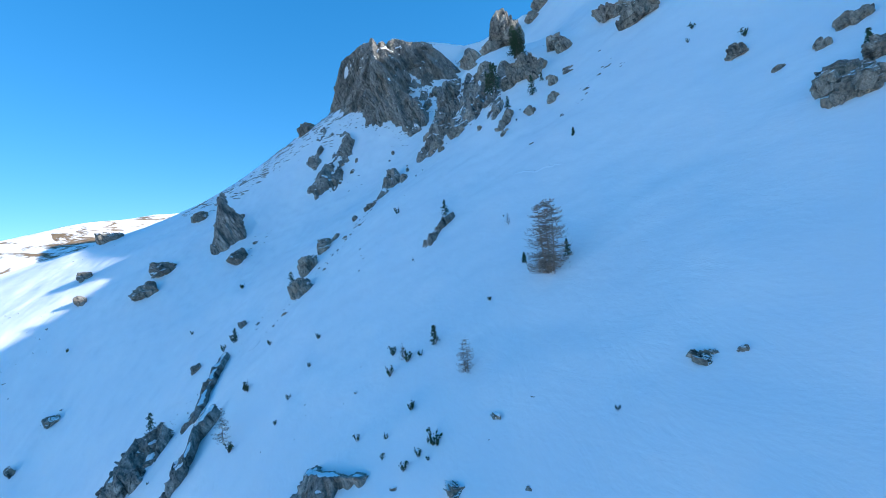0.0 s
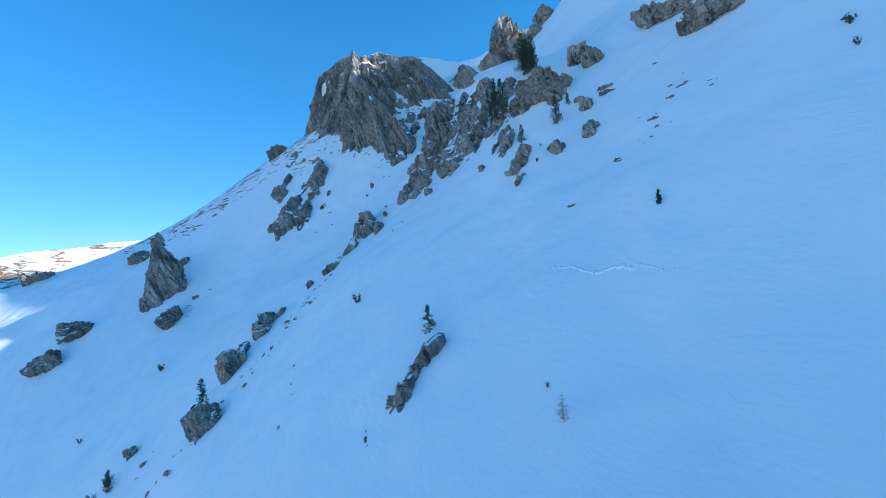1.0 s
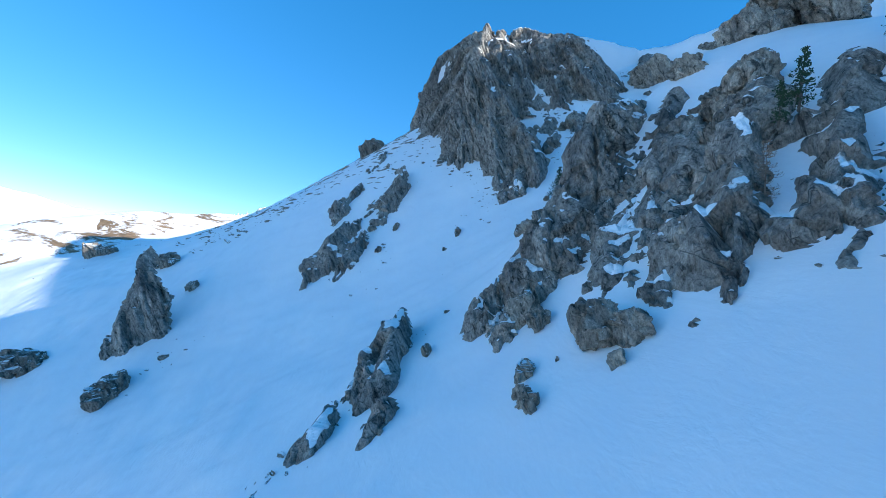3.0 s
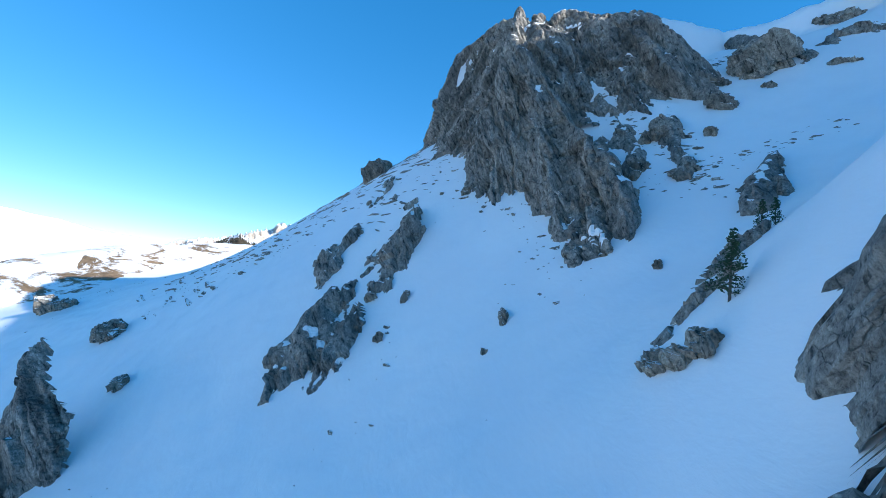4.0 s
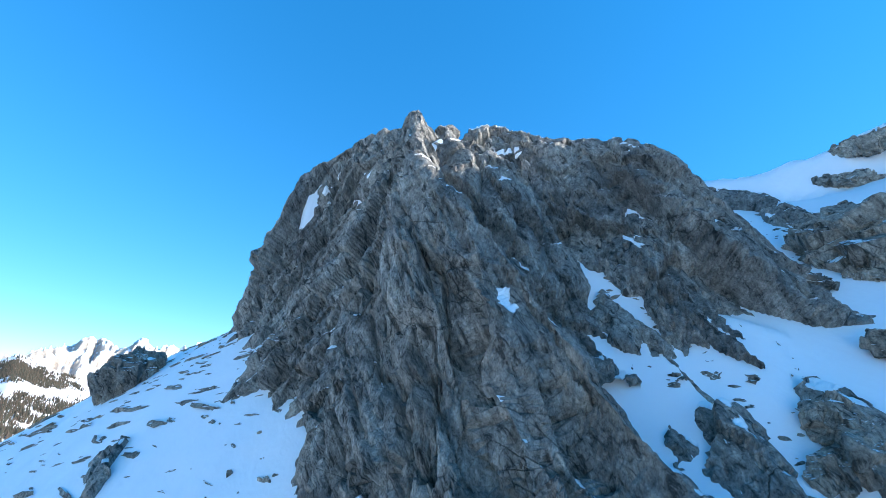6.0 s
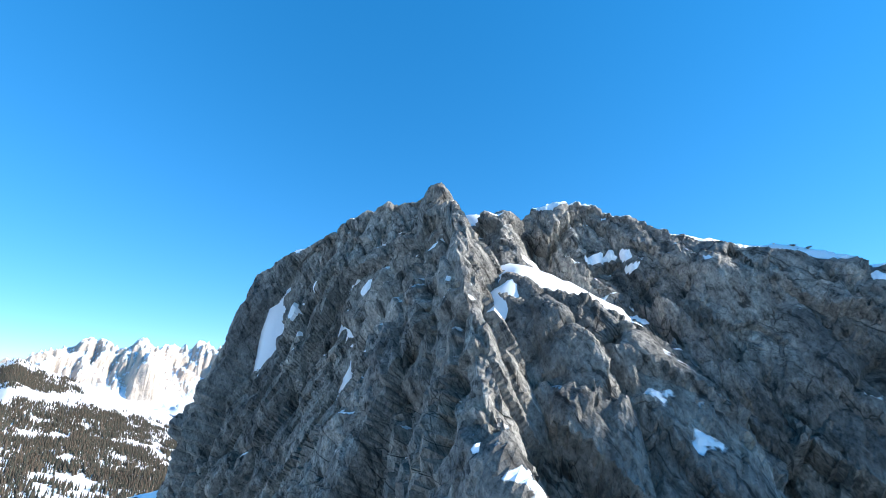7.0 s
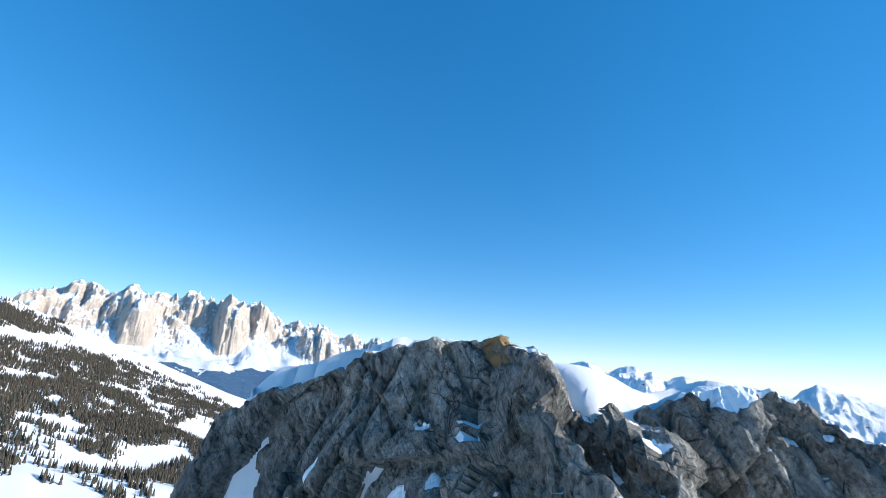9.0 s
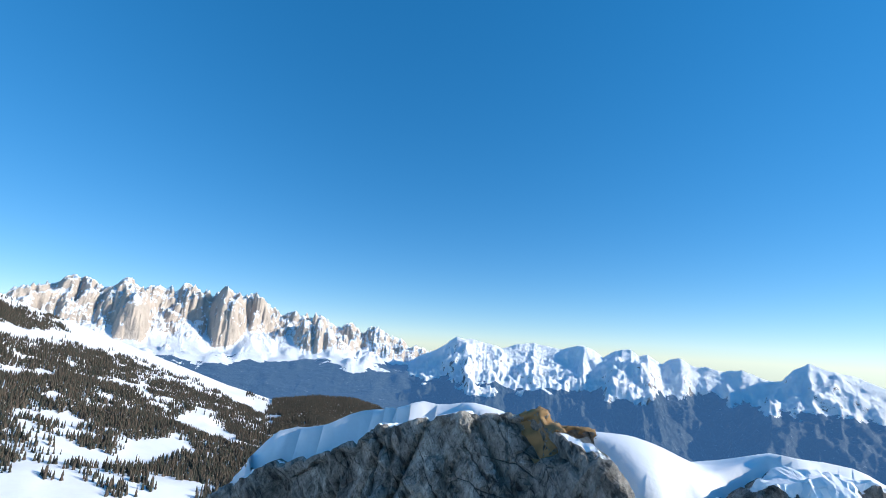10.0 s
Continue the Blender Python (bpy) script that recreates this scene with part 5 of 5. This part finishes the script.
def pale_range(az, r, x, y):
    """Limestone towers with gullies, above a shelf of snow and a wooded valley."""
    turn = np.radians(az) * 4200
    flute = sharp(turn, 0.5 * r, 230, 21)
    tooth = sharp(turn, 0.6 * r, 85, 23, 3)
    top = np.interp(az, PALE_AZ, PALE_EL) + 0.45 * (tooth - 0.5) + 0.25 * (flute - 0.45)
    crest = up_at(4200, top)
    low = np.interp(az, (-30, -18, -10, -4, 2, 14), (0.2, 0.6, 0.3, 0.9, 2.5, 5))
    q = np.stack([az / 3.2, r / 500, az * 0], 1)
    shelf = up_at(3300, -2.0 - low + 0.45 * vnoise(q, 5) + 0.25 * vnoise(q * 3, 6))
    valley = up_at(2400, -7.6 - 0.9 * low)
    z = valley + (shelf - valley) * smooth(2500, 3200, r)
    k = smooth(3560, 4150, r - 420 * (flute - 0.45) - 90 * (tooth - 0.45))
    apron = smooth(3250, 3900, r)
    z = z + (crest - shelf) * (0.34 * apron + 0.66 * k ** 1.3) + (60 * (flute - 0.45) + 70 * (tooth - 0.45)) * smooth(3500, 3900, r) * (1 - 0.7 * smooth(4050, 4200, r))
    z = np.where(r < 2500, up_at(r, -7.6 - 0.9 * low - 14 * smooth_in(2500, 1100, r)), z)
    z = z + 45 * (sharp(x, y, 420, 29, 4) - 0.45) * smooth(1500, 2300, r) * (1 - smooth(2600, 3300, r))
    return z - 700 * smooth(4210, 4500, r)


def east_range(az, r, x, y):
    """Snowy peaks with spurs that run down into woods, which the painted haze turns blue."""
    turn = np.radians(az) * 3600
    top = np.interp(az, EAST_AZ, EAST_EL) + 0.22 * (sharp(x, y, 200, 41) - 0.45)
    crest = up_at(3600, top)
    floor = up_at(2100, -15)
    spur = sharp(turn, 0.75 * r, 560, 47, 5)
    rill = sharp(turn, 0.8 * r, 210, 49, 4)
    k = np.clip((r - 2100) / (3600 - 2100), 0, 1)
    z = floor + (crest - floor) * k ** 1.05 + 250 * (spur - 0.42) * np.sin(np.pi * k) ** 0.7 + 45 * (rill - 0.45) * np.sin(np.pi * np.clip(k, 0, 0.97)) ** 0.5
    z = np.where(r < 2100, up_at(r, -15 - 8 * smooth_in(2100, 1200, r)), z)
    return z - 700 * smooth(3620, 3900, r)


def white_hill(az, r, x, y):
    top = np.interp(az, (-95, -75, -62, -56, -52, -50, -47, -43, -40), (2.0, 1.6, 1.0, 0.2, -0.5, -1.1, -3.0, -4.5, -6))
    z = up_at(1500, top) - 260 * (1 - smooth(700, 1500, r)) + 14 * fbm(np.stack([x / 160, y / 160, x * 0], 1), 4, 61)
    return z - 500 * smooth(1500, 2000, r)


def side_rise(az, r, x, y):
    """Elevation of the wooded valley side as the summit sees it, in degrees."""
    climb = np.interp(r, (450, 650, 900, 1300, 1700, 2100, 2500), (0, 0.25, 0.475, 0.68, 0.815, 0.92, 1.0))
    return -26 + (np.interp(az, SIDE_AZ, SIDE_EL) + 26) * climb


def wood_side(az, r, x, y):
    """The wooded valley side, with its clearings."""
    return up_at(r, side_rise(az, r, x, y)) + 13 * fbm(np.stack([x / 220, y / 220, x * 0], 1), 4, 71) * np.clip((2600 - r) / 700, 0.3, 1) * np.clip((r - 400) / 700, 0.15, 1)


# the number after the rock colour sets the painted haze glow
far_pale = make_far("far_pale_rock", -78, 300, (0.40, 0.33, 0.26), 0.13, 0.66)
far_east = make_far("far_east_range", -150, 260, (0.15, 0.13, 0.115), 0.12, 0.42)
far_snow, fnt, fb = shader("far_snow", 0.8)
patch = ramp(fnt, noise_node(fnt, 0.012, 8, 0.7, None, 0.5), [(0.60, (0.86, 0.86, 0.86)), (0.68, (0.30, 0.22, 0.14))])
fnt.links.new(patch, fb.inputs["Base Color"])
side_snow, snt, sb = shader("valley_snow", 0.8)
snt.links.new(ramp(snt, noise_node(snt, 0.01, 8, 0.7), [(0.35, (0.84, 0.85, 0.87)), (0.70, (0.72, 0.71, 0.70))]), sb.inputs["Base Color"])
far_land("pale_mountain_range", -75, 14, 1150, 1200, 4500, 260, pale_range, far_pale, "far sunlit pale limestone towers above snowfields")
far_land("snowy_mountain_range", -14, 75, 900, 1300, 3900, 240, east_range, far_east, "far snowy peaks above wooded slopes with painted blue haze")
far_land("snowy_hill", -95, -41, 200, 600, 2000, 60, white_hill, far_snow, "far smooth sunlit snow hill")
shoulder_mat, hnt, hb = shader("thin_snow_on_grass", 0.9)
hpatch = noise_node(hnt, 0.05, 8, 0.7, coords(hnt, (1, 1, 3)), 0.8)
hgrass = ramp(hnt, noise_node(hnt, 0.6, 6), [(0.3, (0.12, 0.075, 0.04)), (0.7, (0.30, 0.20, 0.11))])
hnt.links.new(mix(hnt, ramp(hnt, hpatch, [(0.50, grey(0)), (0.56, grey(1))]), SNOW_WHITE, hgrass), hb.inputs["Base Color"])
sx = np.arange(-420, -100, 2.5)
sy = np.arange(120, 380, 2.5)
SX, SY = np.meshgrid(sx, sy)
sz = shoulder(SX.ravel(), SY.ravel())
keep = sz > land(SX.ravel(), SY.ravel()) - 5
sz = sz + 0.5 + 1.2 * fbm(np.stack([SX.ravel() / 25, SY.ravel() / 25, 0 * sz], 1), 4, 77)
sv, sf = packed(np.stack([SX.ravel(), SY.ravel(), sz], 1), grid_faces(len(sx), len(sy), keep))
tagged(piece("sunlit_shoulder", mesh_from("sunlit_shoulder", sv, sf), shoulder_mat), "sunlit shoulder of brown grass and thin snow", "ground", kind="structure")
far_land("valley_side", -75, 2, 330, 430, 2500, 110, wood_side, side_snow, "snowy valley side with clearings in the woods")


def wooded(x, y, az, r):
    """Where the woods stand, from 0 to 1."""
    p = np.stack([x / 190, y / 190, x * 0], 1)
    shake = vnoise(p * 1.7, 84) + 0.5 * vnoise(p * 5, 85)
    el = side_rise(az, r, x, y) + 0.35 * shake
    top = np.interp(az, SIDE_AZ, SIDE_EL)
    d = 1.1 + 0.7 * vnoise(p, 81) + 1.0 * vnoise(p * 3.1, 82) + 0.9 * vnoise(p * 9, 83)
    band = np.interp(az, (-60, -41, -37, -32.6, -27, -21, -17.9), (-1.4, -1.3, -1.6, -2.1, -4.1, -6.5, -7.8))
    d = d - 1.7 * np.exp(-((el - band) / 0.6) ** 2) * (az < -16)
    d = d - 1.3 * smooth(-1.3, -0.4, el - top) * (az < -19)
    for a, e, wa, we in ((-18.6, -7.9, 3.2, 0.45), (-21.5, -11.0, 3.2, 0.9), (-39.5, -4.5, 2.4, 0.45), (-36, -9.5, 3.0, 0.5), (-27, -12.6, 2.5, 0.6), (-31, -6.2, 2.2, 0.3), (-44, -8, 3, 0.6)):
        lean = e - (0.45 if a > -24 else 0.12) * (az - a)
        d = d - 2.6 * np.exp(-((az - a) / wa) ** 2 - ((el - lean) / we) ** 2)
    d = d - 3.5 * np.exp(-((el + 17.4 + 0.15 * (az + 30)) / 0.9) ** 2) * (az < -22)
    return d + 0.7 * smooth(-17, -12, az)


def far_woods():
    """Thousands of far conifers on the valley side, in one mesh."""
    rng = np.random.RandomState(17)
    n = 150000
    az = rng.uniform(-62, 0, n)
    r = np.sqrt(rng.uniform(480**2, 2480**2, n))
    x, y = EYE_X + r * np.sin(np.radians(az)), EYE_Y + r * np.cos(np.radians(az))
    keep = wooded(x, y, az, r) > rng.uniform(0.25, 1.45, n)
    az, r, x, y = az[keep], r[keep], x[keep], y[keep]
    z = wood_side(az, r, x, y) - 0.5
    n = len(x)
    h = rng.uniform(8, 17, n)
    w = h * rng.uniform(0.13, 0.2, n)
    turn = rng.uniform(0, 6.3, n)
    sides = 5
    V = np.zeros((n, 2 * sides + 2, 3))
    for tier, (low, rad) in enumerate(((0.04, 1.0), (0.42, 0.66))):
        for i in range(sides):
            t = turn + 2 * math.pi * i / sides + tier
            V[:, tier * sides + i] = np.stack([x + w * rad * np.cos(t), y + w * rad * np.sin(t), z + low * h], 1)
    V[:, 2 * sides] = np.stack([x, y, z + 0.66 * h], 1)
    V[:, 2 * sides + 1] = np.stack([x, y, z + h], 1)
    tri = [(i, (i + 1) % sides, 2 * sides) for i in range(sides)] + [(sides + i, sides + (i + 1) % sides, 2 * sides + 1) for i in range(sides)]
    F = (np.array(tri)[None] + (np.arange(n) * (2 * sides + 2))[:, None, None]).reshape(-1, 3)
    m = plain("far_conifers", (0.020, 0.030, 0.020), (0.095, 0.066, 0.045), 0.05)
    ob = piece("conifer_woods", mesh_from("conifer_woods", V.reshape(-1, 3), F, smooth=False), m)
    tagged(ob, "dense dark conifer and brown larch woods on the valley side", "woods", kind="stuff")


far_woods()

# ---------------------------------------------------------------- scattered stones
def stones(name, label, spots, low, high, seed, long_=1.0, material=None, way=None):
    """Many small stones frozen into the snow, in one mesh."""
    rng = np.random.RandomState(seed)
    n, f = NETS[2]
    n = n / np.linalg.norm(n, axis=1, keepdims=True)
    xs, ys = spots[:, 0], spots[:, 1]
    e = 0.6
    zs = ground_at(xs, ys)
    sx, sy = (ground_at(xs + e, ys) - zs) / e, (ground_at(xs, ys + e) - zs) / e
    steep = np.hypot(sx, sy) + 1e-6
    V, F = [], []
    for k in range(len(xs)):
        size = low * (high / low) ** (rng.uniform() ** 1.8)
        r = 1 + 0.28 * rng.normal(size=len(n)).clip(-1.5, 1.5)
        c = np.array((-sy[k], sx[k], 0)) / steep[k]
        g = np.array((sx[k], sy[k], steep[k] ** 2)) / (steep[k] * math.sqrt(1 + steep[k] ** 2))
        if way is not None:
            c = np.array((way[0], way[1], way[0] * sx[k] + way[1] * sy[k]))
            c /= np.linalg.norm(c)
            g = np.cross(np.array((-sx[k], -sy[k], 1)) / math.sqrt(1 + steep[k] ** 2), c)
        u = np.cross(c, g)
        turn = rng.uniform(-0.5, 0.5) * (0.5 if way else 1)
        c, g = c * math.cos(turn) + g * math.sin(turn), g * math.cos(turn) - c * math.sin(turn)
        sizes = size * np.array((long_ * rng.uniform(0.7, 1.4), rng.uniform(0.45, 0.8), rng.uniform(0.3, 0.55))) * 0.5
        p = n * r[:, None] * sizes
        V.append(p @ np.stack([c, g, u]) + (xs[k], ys[k], zs[k]))
        F.append(f + k * len(n))
    ob = piece(name, mesh_from(name, np.concatenate(V), np.concatenate(F), smooth=False), material or boulder_stone)
    return tagged(ob, label, "stones", kind="stuff")


def strewn(n, seed, box, patch=18.0, cut=0.0, keep=None):
    rng = np.random.RandomState(seed)
    x, y = rng.uniform(box[0], box[1], n * 6), rng.uniform(box[2], box[3], n * 6)
    ok = vnoise(np.stack([x / patch, y / patch, 0 * x], 1), seed) > cut
    if keep is not None:
        ok &= keep(x, y)
    return np.stack([x[ok], y[ok]], 1)[:n]


def along(points, n, spread, seed):
    rng = np.random.RandomState(seed)
    pts = np.array(points, float)
    t = rng.uniform(0, len(pts) - 1.001, n)
    i = t.astype(int)
    p = pts[i] + (pts[i + 1] - pts[i]) * (t - i)[:, None]
    return p + rng.normal(size=(n, 2)) * spread


front = lambda x, y: y < np.interp(x, CREST_X, CREST_Y) - 2
stones("ledge_stones", "flat dark rock ribs showing through thin snow", strewn(620, 1, (-92, -26, 148, 208), 14, -0.15, front), 0.2, 1.3, 1, 3.2, way=(0.85, -0.5))
stones("gully_stones", "broken grey stones strewn in the snow gully", np.vstack([strewn(240, 2, (2, 24, 138, 166), 6, 0.05), along([(-1, 158), (4, 150), (7, 142), (9, 136)], 160, 1.1, 3)]), 0.12, 0.7, 2, 1.5)
stones("foot_stones", "broken stones at the foot of the crag", along([(-42, 186), (-32, 168), (-24, 156), (-18, 147.5), (-10, 143.5), (-6, 138), (-5, 131)], 150, 1.6, 5), 0.12, 0.9, 3, 1.2)
stones("rib_stones", "line of dark stones along a low rib in the snow", np.vstack([along([(-27, 62), (-20, 69), (-14.5, 76), (-13, 86), (-10, 95), (-6, 106)], 130, 1.0, 7), along([(-47, 55), (-38, 63), (-29, 72)], 60, 1.5, 8)]), 0.12, 0.9, 4, 1.5)
stones("slope_stones", "small dark stones scattered on the snow slope", np.vstack([strewn(70, 9, (-45, 6, 16, 75), 12, 0.1), strewn(60, 10, (8, 32, 58, 100), 8, 0.1), strewn(150, 11, (-132, -44, 85, 172), 20, 0.1), strewn(40, 12, (-24, 0, 120, 146), 8, 0.1), strewn(120, 13, (-140, -80, 165, 200), 18, 0.0, front)]), 0.10, 0.8, 5, 1.4)

# ---------------------------------------------------------------- a low break in the snow crust
LEDGE = [(9.8, 53.3), (10.1, 52.3), (10.5, 51.5), (10.8, 50.7), (11.3, 50.1), (11.9, 49.7), (12.4, 49.1), (12.6, 48.6), (13.0, 48.2), (13.3, 47.6), (13.5, 47.0), (14.0, 46.5), (14.6, 45.8)]


def snow_break(points):
    pts = np.array(points, float)
    t = np.linspace(0, len(pts) - 1.001, 160)
    i = t.astype(int)
    p = pts[i] + (pts[i + 1] - pts[i]) * (t - i)[:, None]
    q = np.stack([t * 3.1, 0 * t, 0 * t], 1)
    p = p + np.stack([vnoise(q, 91), vnoise(q, 92)], 1) * 0.16
    way = np.gradient(p, axis=0)
    way /= np.linalg.norm(way, axis=1, keepdims=True)
    side = np.stack([-way[:, 1], way[:, 0]], 1)
    rows = []
    width = 0.11 + 0.06 * vnoise(q * 2, 93)
    taper = np.sin(np.pi * np.clip(np.linspace(0.02, 1.2, len(t)), 0, 1)) ** 0.4
    for across, lift in ((-1.3, -0.05), (-0.5, 0.06), (0.3, 0.08), (1.4, -0.04)):
        c = p + side * (across * width)[:, None]
        rows.append(np.column_stack([c, ground_at(c[:, 0], c[:, 1]) + lift * taper + 0.02 * vnoise(q * 9 + across, 94)]))
    V = np.stack(rows, 1).reshape(-1, 3)
    ob = piece("snow_ridge", mesh_from("snow_ridge", V, grid_faces(4, len(t))), snow)
    return tagged(ob, "thin broken crest in the wind-packed snow", "snow ridge")


snow_break(LEDGE)


# ---------------------------------------------------------------- dry grass on the summit
def summit_grass():
    rng = np.random.RandomState(5)
    m, nt, b = shader("dry_grass", 0.95)
    geo = nt.nodes.new("ShaderNodeNewGeometry")
    tone = mix(nt, geo.outputs["Random Per Island"], (0.16, 0.085, 0.035), (0.36, 0.23, 0.10))
    nt.links.new(mix(nt, 0.5, tone, ramp(nt, noise_node(nt, 2.5, 5), [(0.3, grey(0.6)), (0.7, grey(1.25))]), "MULTIPLY"), b.inputs["Base Color"])
    home = Vector((-15.9, 169.0, 89.1))
    thing = tagged(new("dry_grass_cap"), "brown dry grass turf on the rocky summit", "grass")
    thing.location = home
    rock = bpy.data.meshes["buttress"]
    v, f = np.zeros(len(rock.vertices) * 3), np.zeros(len(rock.polygons) * 4, int)
    rock.vertices.foreach_get("co", v)
    rock.loops.foreach_get("vertex_index", f)
    v, f = v.reshape(-1, 3) - np.array(home), f.reshape(-1, 4)
    off = v / np.array((1.7, 1.9, 1.5))
    near = (off * off).sum(1) + 0.5 * fbm(v / 0.8, 3, 15) < 1
    v, f = packed(v, f[near[f].all(1)])
    v = v + np.array((0.02, -0.03, 0.06)) + 0.05 * np.stack([fbm(v / 0.3, 2, s) for s in (1, 2, 3)], 1)
    piece("turf", mesh_from("turf", v, f), m, thing)
    blades = Shape()
    for k in rng.choice(len(v), 500):
        p = Vector(v[k]) + Vector(rng.normal(size=3) * 0.03)
        blades.limb(p, p + Vector((rng.normal() * 0.03, rng.normal() * 0.03, rng.uniform(0.01, 0.045))), 0.012, 0.004, 3)
    tagged(piece("grass", blades.mesh("grass"), m, thing), kind="stuff")


summit_grass()
